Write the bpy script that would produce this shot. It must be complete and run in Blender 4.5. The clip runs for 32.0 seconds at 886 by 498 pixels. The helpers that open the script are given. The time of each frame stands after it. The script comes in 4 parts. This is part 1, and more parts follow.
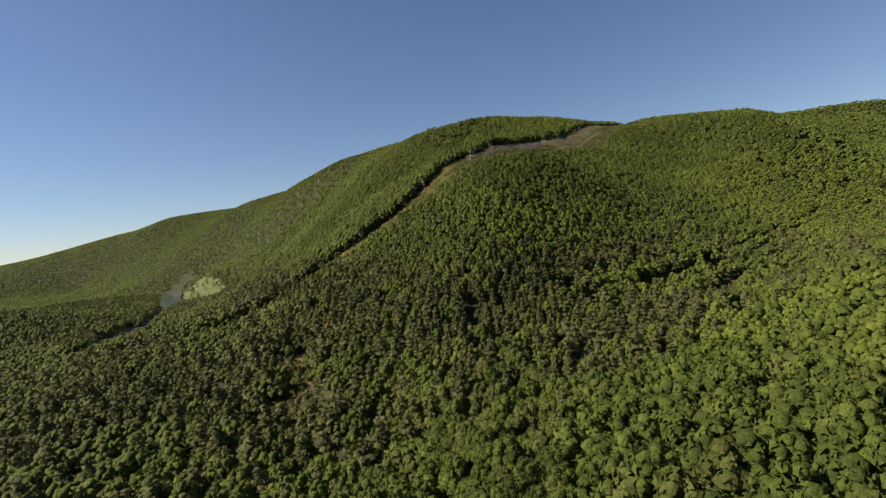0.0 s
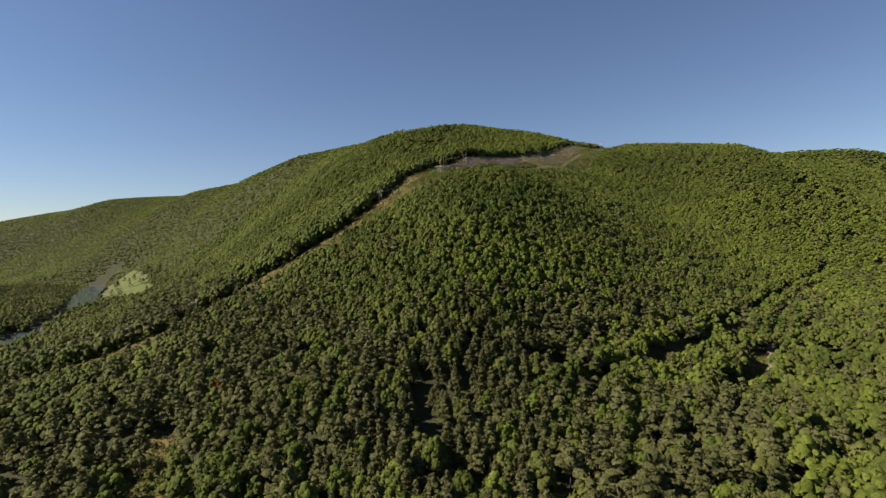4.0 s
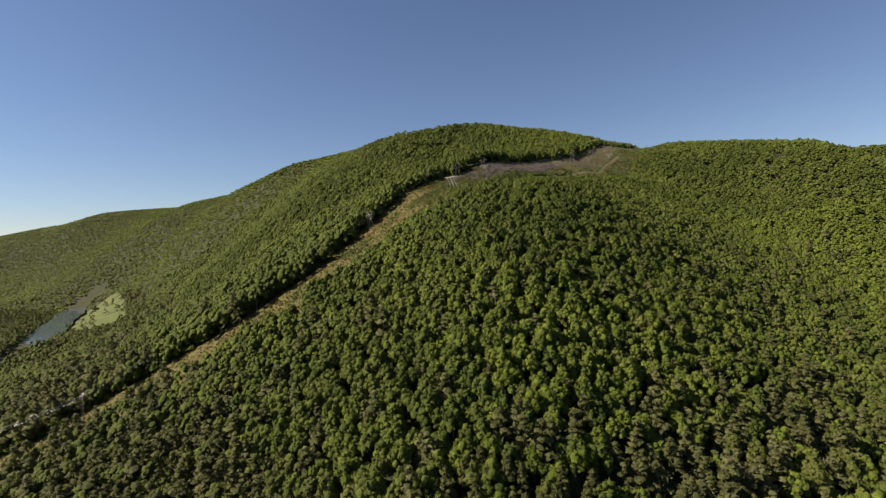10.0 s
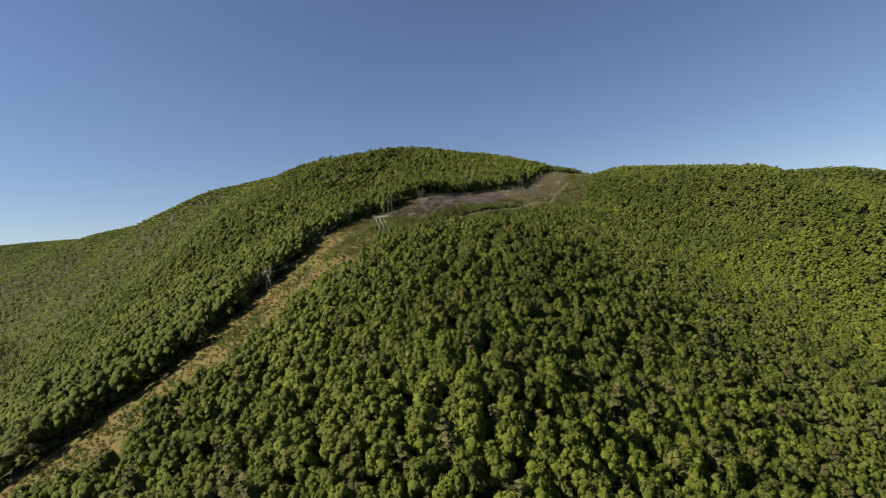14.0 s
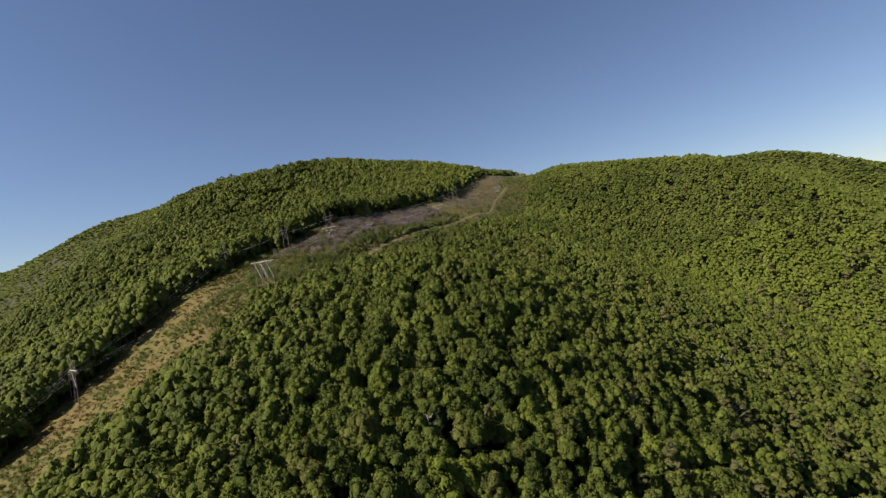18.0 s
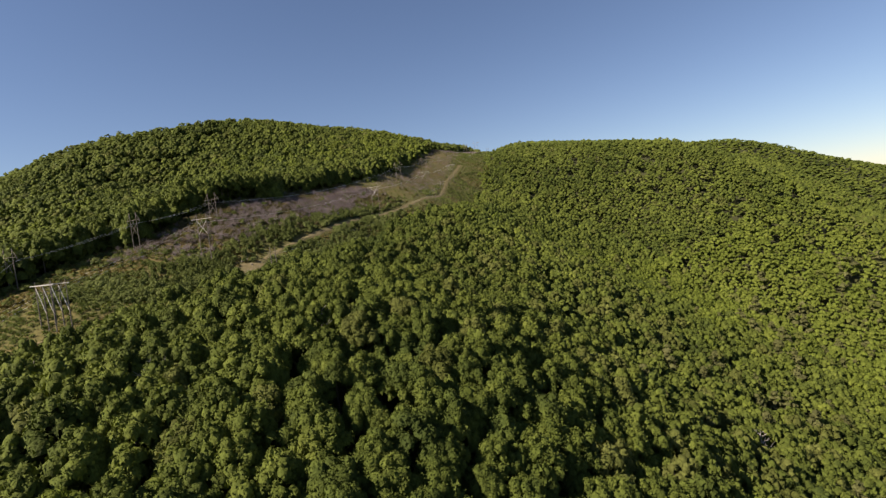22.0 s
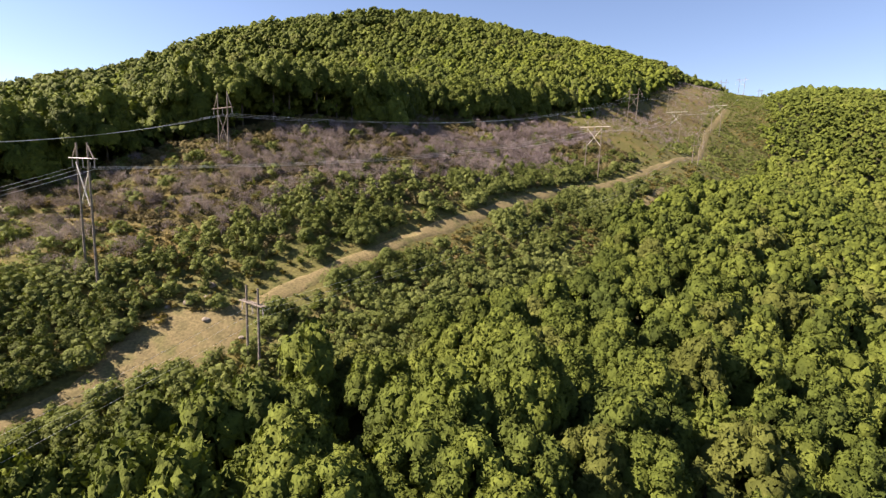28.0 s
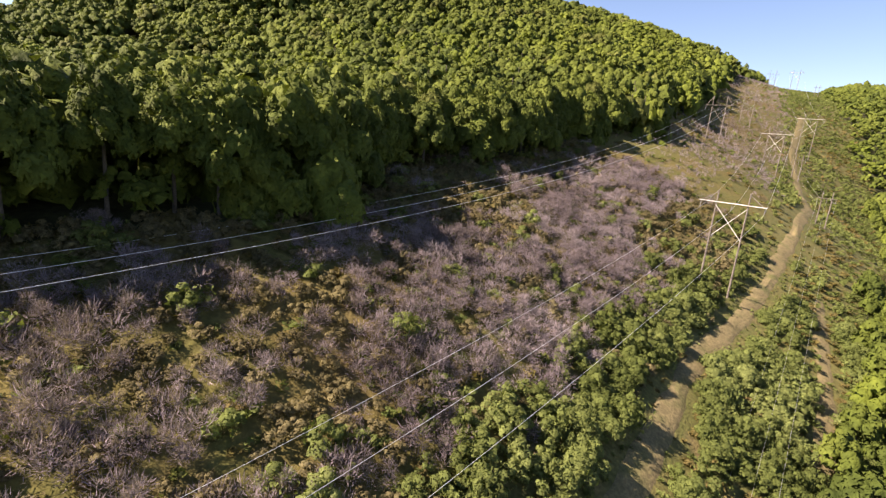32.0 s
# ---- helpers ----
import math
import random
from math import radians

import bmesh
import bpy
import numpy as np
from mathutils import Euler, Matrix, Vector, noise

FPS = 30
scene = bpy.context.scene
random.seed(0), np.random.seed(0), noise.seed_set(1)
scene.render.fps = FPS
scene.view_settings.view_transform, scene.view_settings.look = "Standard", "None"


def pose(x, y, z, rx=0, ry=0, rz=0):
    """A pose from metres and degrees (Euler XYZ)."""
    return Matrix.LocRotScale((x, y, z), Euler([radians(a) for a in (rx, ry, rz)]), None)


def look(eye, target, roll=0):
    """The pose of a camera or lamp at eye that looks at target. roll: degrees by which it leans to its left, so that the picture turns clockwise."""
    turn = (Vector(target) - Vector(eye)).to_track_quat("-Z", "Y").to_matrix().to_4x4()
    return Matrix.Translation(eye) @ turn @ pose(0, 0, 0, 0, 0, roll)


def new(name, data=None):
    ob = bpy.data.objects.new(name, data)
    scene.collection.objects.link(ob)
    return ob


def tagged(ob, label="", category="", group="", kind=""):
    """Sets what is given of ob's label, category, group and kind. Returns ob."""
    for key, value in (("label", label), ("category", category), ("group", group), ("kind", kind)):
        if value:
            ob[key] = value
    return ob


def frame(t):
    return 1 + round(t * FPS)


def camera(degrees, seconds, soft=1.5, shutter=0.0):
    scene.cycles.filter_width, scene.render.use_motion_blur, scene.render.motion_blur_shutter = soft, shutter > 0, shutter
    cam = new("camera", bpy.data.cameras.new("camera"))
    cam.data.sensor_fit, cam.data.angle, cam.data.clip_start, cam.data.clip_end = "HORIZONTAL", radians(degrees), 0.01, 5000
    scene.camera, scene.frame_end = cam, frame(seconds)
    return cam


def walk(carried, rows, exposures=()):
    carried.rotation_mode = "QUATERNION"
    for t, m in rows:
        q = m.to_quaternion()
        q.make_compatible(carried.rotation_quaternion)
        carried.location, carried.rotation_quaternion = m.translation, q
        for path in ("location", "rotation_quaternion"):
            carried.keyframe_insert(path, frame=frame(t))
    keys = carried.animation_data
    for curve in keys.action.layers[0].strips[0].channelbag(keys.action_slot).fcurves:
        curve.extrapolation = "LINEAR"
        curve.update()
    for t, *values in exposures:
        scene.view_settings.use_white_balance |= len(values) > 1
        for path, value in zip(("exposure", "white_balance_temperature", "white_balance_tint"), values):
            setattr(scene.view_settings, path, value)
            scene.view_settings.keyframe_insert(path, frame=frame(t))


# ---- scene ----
cam = camera(84.0, 32.0, soft=1.35)
# seconds, place in metres, turn in degrees
PATH = [
    (0.0, 0.0, -0.1, 0.1, 88.01, 6.44, 9.77),
    (0.5, -1.0, 15.9, 2.7, 88.22, 6.92, 8.06),
    (1.0, -2.3, 32.0, 5.3, 88.36, 7.82, 6.15),
    (1.5, -2.9, 45.8, 8.1, 88.27, 7.70, 4.77),
    (2.0, -5.1, 60.6, 10.3, 88.30, 5.77, 5.10),
    (2.5, -7.2, 76.6, 12.7, 88.41, 3.64, 5.63),
    (3.0, -9.1, 91.9, 15.6, 88.45, 2.64, 5.77),
    (3.5, -10.1, 106.4, 18.1, 88.46, 2.10, 5.56),
    (5.5, -18.5, 167.7, 25.7, 88.97, -0.49, 6.28),
    (6.0, -20.0, 181.1, 28.7, 88.87, -0.80, 6.34),
    (6.5, -21.6, 194.5, 31.6, 88.73, -1.08, 6.45),
    (7.0, -23.0, 207.1, 34.7, 88.71, -0.59, 6.14),
    (7.5, -24.1, 220.9, 36.7, 88.74, -0.08, 5.82),
    (8.0, -25.5, 233.7, 39.5, 88.64, 0.29, 5.57),
    (8.5, -27.4, 246.2, 42.9, 88.36, 0.68, 8.91),
    (9.0, -29.2, 259.4, 45.5, 88.88, 0.89, 8.38),
    (9.5, -30.8, 273.4, 48.7, 88.92, 1.84, 7.57),
    (10.0, -32.6, 288.0, 51.1, 89.00, 2.50, 6.55),
    (10.5, -33.5, 300.8, 54.2, 89.20, 3.19, 5.83),
    (11.0, -34.4, 313.5, 57.2, 89.03, 3.42, 5.32),
    (11.5, -35.2, 327.6, 59.6, 89.01, 4.83, 4.07),
    (12.0, -35.5, 342.4, 61.6, 89.01, 7.42, 1.27),
    (12.5, -35.6, 354.5, 64.4, 89.42, 6.06, 0.39),
    (13.0, -35.4, 367.4, 67.4, 91.32, 3.84, 0.81),
    (13.5, -35.3, 378.8, 71.9, 91.21, 3.87, 0.19),
    (14.0, -34.8, 390.9, 75.9, 91.16, 3.97, -0.45),
    (14.5, -34.3, 402.2, 79.8, 91.12, 4.31, -1.20),
    (16.5, -18.9, 445.3, 86.8, 91.75, 4.72, -2.06),
    (17.0, -18.0, 457.8, 90.6, 91.62, 5.46, -3.25),
    (17.5, -16.6, 469.9, 94.1, 91.40, 6.96, -4.81),
    (18.0, -15.4, 483.0, 96.7, 91.07, 8.95, -7.20),
    (18.5, -13.3, 496.1, 99.8, 91.06, 10.21, -9.63),
    (19.0, -11.1, 508.7, 102.4, 91.23, 10.84, -11.72),
    (19.5, -8.1, 519.6, 105.5, 91.07, 12.12, -14.19),
    (20.0, -5.2, 530.9, 108.3, 90.61, 13.06, -16.45),
    (20.5, -1.7, 541.3, 110.4, 89.01, 10.06, -15.17),
    (21.0, 1.1, 551.7, 111.7, 88.09, 8.01, -13.69),
    (21.5, 4.2, 562.2, 112.5, 87.50, 7.09, -13.28),
    (22.0, 7.8, 573.5, 113.1, 87.07, 6.86, -13.16),
    (22.5, 11.0, 585.1, 113.5, 86.44, 7.39, -13.44),
    (23.0, 14.1, 595.7, 114.1, 81.36, 6.59, -13.13),
    (23.5, 17.0, 607.0, 114.4, 76.20, 7.18, -13.23),
    (24.0, 19.8, 618.3, 115.2, 75.81, 6.86, -13.12),
    (24.5, 21.9, 631.4, 115.7, 76.01, -0.86, -7.80),
    (25.0, 23.9, 645.4, 116.4, 75.98, -6.20, -2.22),
    (25.5, 24.8, 660.0, 117.9, 76.48, -8.05, 0.91),
    (27.5, 17.3, 728.6, 124.5, 79.10, -10.60, 10.04),
    (28.0, 15.6, 743.7, 128.1, 80.85, -2.17, 7.96),
    (28.5, 14.0, 757.6, 131.6, 83.93, 0.93, 7.50),
    (29.0, 12.2, 769.2, 136.5, 84.56, 3.67, 7.03),
    (29.5, 9.7, 781.2, 140.7, 81.47, 3.65, 6.40),
    (30.0, 7.5, 792.3, 143.9, 79.64, 4.31, 5.67),
    (30.5, 5.2, 803.4, 146.5, 78.12, 4.16, 5.03),
    (31.0, 3.5, 813.9, 148.4, 77.65, 2.95, 4.98),
    (31.5, 1.9, 823.7, 150.6, 77.20, 0.15, 5.27),
    (32.0, 0.6, 832.0, 152.6, 76.90, -5.22, 6.94),
]
EXPOSURES = [(0.0, 0.90, 6500, 17), (16.0, 0.98, 6600, 19), (19.0, 0.94, 6600, 19), (21.0, 0.94, 6700, 19), (22.5, 1.31, 6800, 20), (24.5, 2.06, 6900, 22), (28.0, 1.95, 7000, 24), (29.0, 1.60, 7000, 22),
             (30.5, 1.90, 7100, 24), (32.0, 2.05, 7100, 26)]
walk(cam, [(r[0], pose(*r[1:])) for r in PATH], EXPOSURES)

WORLD = bpy.data.worlds.new("sky_world")
scene.world = WORLD
WORLD.use_nodes = True
SUN_AZ, SUN_EL = radians(-101), radians(42)      # azimuth from +y towards +x


def make_world():
    nt = WORLD.node_tree
    nt.nodes.clear()
    sky = nt.nodes.new("ShaderNodeTexSky")
    sky.sky_type = "NISHITA"
    sky.sun_disc = False
    sky.sun_elevation = SUN_EL
    sky.sun_rotation = SUN_AZ
    sky.altitude = 300
    sky.air_density = 1.0
    sky.dust_density = 0.10
    sky.ozone_density = 3.5
    bg = nt.nodes.new("ShaderNodeBackground")
    bg.inputs["Strength"].default_value = 0.050
    out = nt.nodes.new("ShaderNodeOutputWorld")
    nt.links.new(sky.outputs[0], bg.inputs[0])
    nt.links.new(bg.outputs[0], out.inputs[0])


make_world()
sun_data = bpy.data.lights.new("sun", "SUN")
sun_data.energy = 5.0
sun_data.angle = radians(0.5)
sun_data.color = (1.0, 0.93, 0.82)
sun = new("sun", sun_data)
sun_dir = Vector((math.sin(SUN_AZ) * math.cos(SUN_EL), math.cos(SUN_AZ) * math.cos(SUN_EL), math.sin(SUN_EL)))
sun.matrix_world = look(sun_dir * 100, (0, 0, 0))

# ---------------- materials ----------------


def mat_base(name, rough=0.9):
    m = bpy.data.materials.new(name)
    m.use_nodes = True
    nt = m.node_tree
    b = nt.nodes["Principled BSDF"]
    b.inputs["Roughness"].default_value = rough
    b.inputs["Specular IOR Level"].default_value = 0.2
    return m, nt, b


def ramp(nt, src, stops):
    r = nt.nodes.new("ShaderNodeValToRGB")
    e = r.color_ramp.elements
    while len(e) < len(stops):
        e.new(0.5)
    for el, (p, c) in zip(e, stops):
        el.position, el.color = p, (*c, 1)
    nt.links.new(src, r.inputs[0])
    return r.outputs[0]


def noise_tex(nt, scale, detail=3, coords=None):
    if coords is None:
        coords = nt.nodes.new("ShaderNodeNewGeometry").outputs["Position"]
    n = nt.nodes.new("ShaderNodeTexNoise")
    n.inputs["Scale"].default_value = scale
    n.inputs["Detail"].default_value = detail
    nt.links.new(coords, n.inputs["Vector"])
    return n.outputs["Fac"]


def mix_col(nt, fac, a, b, mode="MIX"):
    m = nt.nodes.new("ShaderNodeMix")
    m.data_type, m.blend_type = "RGBA", mode
    for sock, v in ((m.inputs[0], fac), (m.inputs[6], a), (m.inputs[7], b)):
        if isinstance(v, (int, float)):
            sock.default_value = v
        elif isinstance(v, tuple):
            sock.default_value = (*v, 1)
        else:
            nt.links.new(v, sock)
    return m.outputs[2]


def bump(nt, bsdf, height, strength, dist):
    b = nt.nodes.new("ShaderNodeBump")
    b.inputs["Strength"].default_value = strength
    b.inputs["Distance"].default_value = dist
    nt.links.new(height, b.inputs["Height"])
    nt.links.new(b.outputs[0], bsdf.inputs["Normal"])


def leaf_mat(name, dark, mid, light, patch=0.012, trans=0.25, gaps=0.0, gap_scale=3.1, relief=0.7):
    """Foliage: patches of tree kinds, tree-to-tree hue and clump-to-clump change."""
    m, nt, b = mat_base(name, 0.75)
    b.inputs["Specular IOR Level"].default_value = 0.06
    g = nt.nodes.new("ShaderNodeNewGeometry")
    # leaves of a clump lean up to the light together
    lean = nt.nodes.new("ShaderNodeVectorMath")
    lean.operation = "ADD"
    lean.inputs[1].default_value = (0, 0, 0.45)
    rise = nt.nodes.new("ShaderNodeBump")
    rise.inputs["Strength"].default_value = 1.0
    rise.inputs["Distance"].default_value = relief
    nt.links.new(noise_tex(nt, 1.0 / (relief + 0.05), 5, g.outputs["Position"]), rise.inputs["Height"])
    nt.links.new(rise.outputs[0], lean.inputs[0])
    unit = nt.nodes.new("ShaderNodeVectorMath")
    unit.operation = "NORMALIZE"
    nt.links.new(lean.outputs[0], unit.inputs[0])
    nt.links.new(unit.outputs[0], b.inputs["Normal"])
    tree = noise_tex(nt, 0.11, 1, g.outputs["Position"])
    patchy = noise_tex(nt, patch, 2, g.outputs["Position"])
    c1 = ramp(nt, tree, [(0.3, dark), (0.5, mid), (0.72, light)])
    c2 = ramp(nt, patchy, [(0.35, dark), (0.65, light)])
    c3 = mix_col(nt, 0.35, c1, c2)
    isl = ramp(nt, g.outputs["Random Per Island"], [(0.0, (0.80, 0.80, 0.80)), (1.0, (1.20, 1.20, 1.17))])
    c3 = mix_col(nt, 1.0, c3, isl, "MULTIPLY")
    spray = ramp(nt, noise_tex(nt, 0.55 / (relief + 0.05), 4, g.outputs["Position"]), [(0.34, (0.76, 0.78, 0.78)), (0.66, (1.20, 1.18, 1.15))])
    c4 = mix_col(nt, 1.0, c3, spray, "MULTIPLY")
    nt.links.new(c4, b.inputs["Base Color"])
    t = nt.nodes.new("ShaderNodeBsdfTranslucent")
    c5 = mix_col(nt, 1.0, c4, (1.25, 1.3, 0.6), "MULTIPLY")
    nt.links.new(c5, t.inputs[0])
    ms = nt.nodes.new("ShaderNodeMixShader")
    ms.inputs[0].default_value = trans
    nt.links.new(b.outputs[0], ms.inputs[1])
    nt.links.new(t.outputs[0], ms.inputs[2])
    top = ms.outputs[0]
    if gaps:
        # ragged leaf outlines: small holes between the leaves of a spray
        hole = nt.nodes.new("ShaderNodeMath")
        hole.operation = "LESS_THAN"
        nt.links.new(noise_tex(nt, gap_scale, 2, g.outputs["Position"]), hole.inputs[0])
        hole.inputs[1].default_value = gaps
        clear = nt.nodes.new("ShaderNodeBsdfTransparent")
        mh = nt.nodes.new("ShaderNodeMixShader")
        nt.links.new(hole.outputs[0], mh.inputs[0])
        nt.links.new(top, mh.inputs[1])
        nt.links.new(clear.outputs[0], mh.inputs[2])
        top = mh.outputs[0]
    nt.links.new(top, nt.nodes["Material Output"].inputs[0])
    return m


def ground_mat(name, stops, scale=0.25, fine=2.5, rough=0.95, relief=0.3):
    m, nt, b = mat_base(name, rough)
    a = ramp(nt, noise_tex(nt, scale, 4), stops)
    f = ramp(nt, noise_tex(nt, fine, 4), [(0.3, (0.65, 0.65, 0.65)), (0.7, (1.25, 1.25, 1.25))])
    nt.links.new(mix_col(nt, 1.0, a, f, "MULTIPLY"), b.inputs["Base Color"])
    bump(nt, b, noise_tex(nt, fine, 5), 0.6, relief)
    return m


M_LEAF = leaf_mat("leaf_broad", (0.036, 0.050, 0.011), (0.064, 0.082, 0.014), (0.101, 0.120, 0.022), trans=0.12, gaps=0.37)
M_BRIGHT = leaf_mat("leaf_bright", (0.066, 0.087, 0.013), (0.093, 0.118, 0.018), (0.121, 0.143, 0.025), trans=0.22, gaps=0.37)
M_OLIVE = leaf_mat("leaf_olive", (0.055, 0.063, 0.014), (0.077, 0.088, 0.020), (0.104, 0.113, 0.030), trans=0.17, gaps=0.37)
M_PINE = leaf_mat("needles_pine", (0.050, 0.054, 0.018), (0.076, 0.079, 0.027), (0.108, 0.108, 0.042), trans=0.15, gaps=0.40, gap_scale=2.2)
M_SHRUB = leaf_mat("leaf_shrub", (0.057, 0.071, 0.018), (0.091, 0.111, 0.030), (0.134, 0.154, 0.050), patch=0.03, trans=0.25, gaps=0.46, gap_scale=6.5, relief=0.15)
M_GREY = leaf_mat("twigs_grey", (0.100, 0.079, 0.084), (0.162, 0.130, 0.138), (0.240, 0.199, 0.212), patch=0.06, trans=0.2, relief=0.15)
M_RUST = leaf_mat("fern_rust", (0.084, 0.072, 0.022), (0.119, 0.099, 0.030), (0.160, 0.113, 0.052), patch=0.04, gaps=0.44, gap_scale=6.5, relief=0.15)
M_BROWN = leaf_mat("leaf_brown", (0.080, 0.066, 0.031), (0.112, 0.094, 0.043), (0.150, 0.125, 0.064), patch=0.05, trans=0.2, gaps=0.46, gap_scale=6.5, relief=0.15)
M_BARK = ground_mat("bark", [(0.3, (0.050, 0.042, 0.034)), (0.7, (0.109, 0.092, 0.076))], 0.8, 6)
M_PALE = ground_mat("bark_dead", [(0.3, (0.185, 0.168, 0.151)), (0.7, (0.286, 0.260, 0.235))], 0.8, 6)
M_FLOOR = ground_mat("forest_floor", [(0.3, (0.025, 0.029, 0.010)), (0.7, (0.050, 0.050, 0.018))], 0.1, 1.2)
M_GRASS = ground_mat("corridor_grass", [(0.25, (0.087, 0.064, 0.023)), (0.42, (0.111, 0.087, 0.026)), (0.58, (0.081, 0.077, 0.019)), (0.8, (0.124, 0.089, 0.034))], 0.06, 1.5)
M_LAWN = ground_mat("corridor_lawn", [(0.28, (0.059, 0.060, 0.017)), (0.45, (0.105, 0.094, 0.029)), (0.6, (0.074, 0.077, 0.020)), (0.78, (0.139, 0.105, 0.044))], 0.18, 2.2)
M_MEADOW = ground_mat("meadow_grass", [(0.3, (0.067, 0.087, 0.018)), (0.7, (0.105, 0.114, 0.030))], 0.03, 0.6)
M_TRACK = ground_mat("track_earth", [(0.3, (0.109, 0.091, 0.039)), (0.5, (0.151, 0.119, 0.055)), (0.72, (0.087, 0.086, 0.028))], 0.3, 3.0, relief=0.12)
M_GRAVEL = ground_mat("gravel", [(0.3, (0.150, 0.122, 0.078)), (0.7, (0.235, 0.196, 0.130))], 0.3, 4.0)
M_POLE = ground_mat("weathered_pole", [(0.3, (0.126, 0.105, 0.084)), (0.7, (0.210, 0.181, 0.151))], 1.5, 12)
M_ARM = ground_mat("pale_crossarm", [(0.3, (0.42, 0.40, 0.35)), (0.7, (0.58, 0.55, 0.49))], 1.5, 12)


def plain_mat(name, col, rough, metal=0.0):
    m, nt, b = mat_base(name, rough)
    c = ramp(nt, noise_tex(nt, 3.0, 3), [(0.3, tuple(v * 0.8 for v in col)), (0.7, tuple(v * 1.15 for v in col))])
    nt.links.new(c, b.inputs["Base Color"])
    b.inputs["Metallic"].default_value = metal
    b.inputs["Specular IOR Level"].default_value = 0.5
    return m


M_WIRE = plain_mat("aluminium_wire", (0.62, 0.62, 0.60), 0.35, 0.6)
M_GLASS = plain_mat("insulator_porcelain", (0.30, 0.28, 0.27), 0.25)
M_ROOF = plain_mat("metal_roof", (0.085, 0.085, 0.088), 0.85)
M_SIDING = plain_mat("pale_siding", (0.55, 0.53, 0.49), 0.8)
M_WATER = plain_mat("river_water", (0.05, 0.07, 0.08), 0.08)
M_ROCK = ground_mat("rock", [(0.3, (0.12, 0.10, 0.08)), (0.7, (0.22, 0.19, 0.15))], 0.6, 3)
M_RED = leaf_mat("leaf_red", (0.20, 0.03, 0.012), (0.28, 0.045, 0.015), (0.34, 0.08, 0.02))

# ---------------- terrain: heights along crests, slopes, valleys and streams ----------------
SPUR = [(-480, 470, -104), (-375, 547, -84), (-308, 534, -66), (-225, 612, 0), (-146, 702, 63), (-102, 764, 105), (-74, 816, 120),
        (-48, 848, 130), (-12, 889, 140), (78, 1034, 161), (118, 1101, 171), (196, 1256, 212), (250, 1340, 220)]
TRACKSIDE = [(-30, 809, 102), (-8, 828, 110), (20, 882, 120), (40, 925, 128), (104, 1000, 136), (102, 1036, 147)]
FACE = [(-101, 427, -50), (-10, 467, -34), (-31, 500, -14), (-101, 488, -22), (2, 542, 2), (-93, 574, 23), (-31, 563, 28), (9, 632, 51),
        (28, 685, 69), (11, 710, 83), (22, 740, 86), (-22, 762, 91), (56, 831, 96), (60, 784, 80)]
EAST = [(94, 810, 76), (109, 790, 60), (249, 860, 23), (303, 877, 11), (322, 966, 60), (300, 1012, 72), (280, 919, 31), (65, 635, 22), (65, 565, -12), (167, 645, -29), (85, 536, -39), (140, 496, -74)]
VALLEY = [(25, 427, -72), (-191, 361, -97), (-175, 400, -80), (176, 467, -92), (49, 407, -78), (-49, 143, -95), (-266, 311, -104), (0, 0, -95),
          (0, -250, -80), (-300, 0, -108), (-700, -300, -112)]
RAVINE = [(320, 620, -70), (470, 800, -35), (640, 960, 15)]
RIVERLAND = [(-674, 672, -121), (-1058, 1285, -121), (-1380, 1753, -121), (-1130, 1480, -119), (-1250, 1640, -120), (-732, 826, -121), (-900, 1200, -121), (-620, 463, -118),
             (-900, 300, -116), (-1500, 1171, -108), (-1500, 1500, -115), (-2000, 2050, -112), (-2500, 2350, -95), (-2600, 1700, -70), (-470, 765, -72), (-730, 1030, -117), (-812, 1205, -119), (-870, 1120, -121), (-567, 844, -88), (-960, 1340, -121),
             (-960, 740, -74), (-890, 640, -92), (-1080, 900, -84)]
RIDGE = [(-84, 1190, 248), (60, 1270, 242), (190, 1390, 236), (-230, 1165, 230), (-313, 1374, 248), (-692, 1716, 272), (-956, 1919, 241), (-1456, 2313, 234), (-2300, 2780, 259),
         (-2950, 2950, 203), (-3650, 3280, 136), (-130, 1000, 152), (-250, 1060, 175), (-180, 960, 156), (-420, 1120, 106), (-640, 1300, 25), (-105, 845, 117), (-80, 875, 133), (-450, 1500, 258), (-160, 1300, 226), (-170, 1080, 196)]
EASTRIDGE = [(283, 1300, 211), (395, 1180, 180), (490, 1110, 157), (1020, 1600, 224), (820, 1150, 30), (1500, 1300, 40)]
NEARHILL = [(46, 87, -66), (150, 210, -66), (250, 390, -52), (350, 420, -34), (450, 280, 5), (700, 400, 60)]
RIM = [(-4500, 4500, 120), (0, 4800, 160), (4500, 4500, 120), (4800, 0, 120), (4500, -4500, 100), (0, -4800, 60), (-4500, -4500, 60), (-4800, 0, 20), (-1500, -1500, -60),
       (1500, -1200, 40), (600, 2600, 200)]
PLAN = np.array(SPUR + TRACKSIDE + FACE + EAST + VALLEY + RAVINE + RIVERLAND + RIDGE + EASTRIDGE + NEARHILL + RIM, float)


def kern(d2):
    return np.sqrt(d2 + 70.0 ** 2)


def solve_terrain():
    d2 = ((PLAN[:, None, :2] - PLAN[None, :, :2]) ** 2).sum(-1)
    n = len(PLAN)
    a = np.zeros((n + 1, n + 1))
    a[:n, :n] = kern(d2) - np.eye(n) * 1.5
    a[:n, n] = a[n, :n] = 1
    return np.linalg.solve(a, np.append(PLAN[:, 2], 0))


COEF = solve_terrain()
NZ = [(0.013, 1.7, 3.0), (0.021, 4.1, 1.6), (0.043, 2.2, 0.7)]


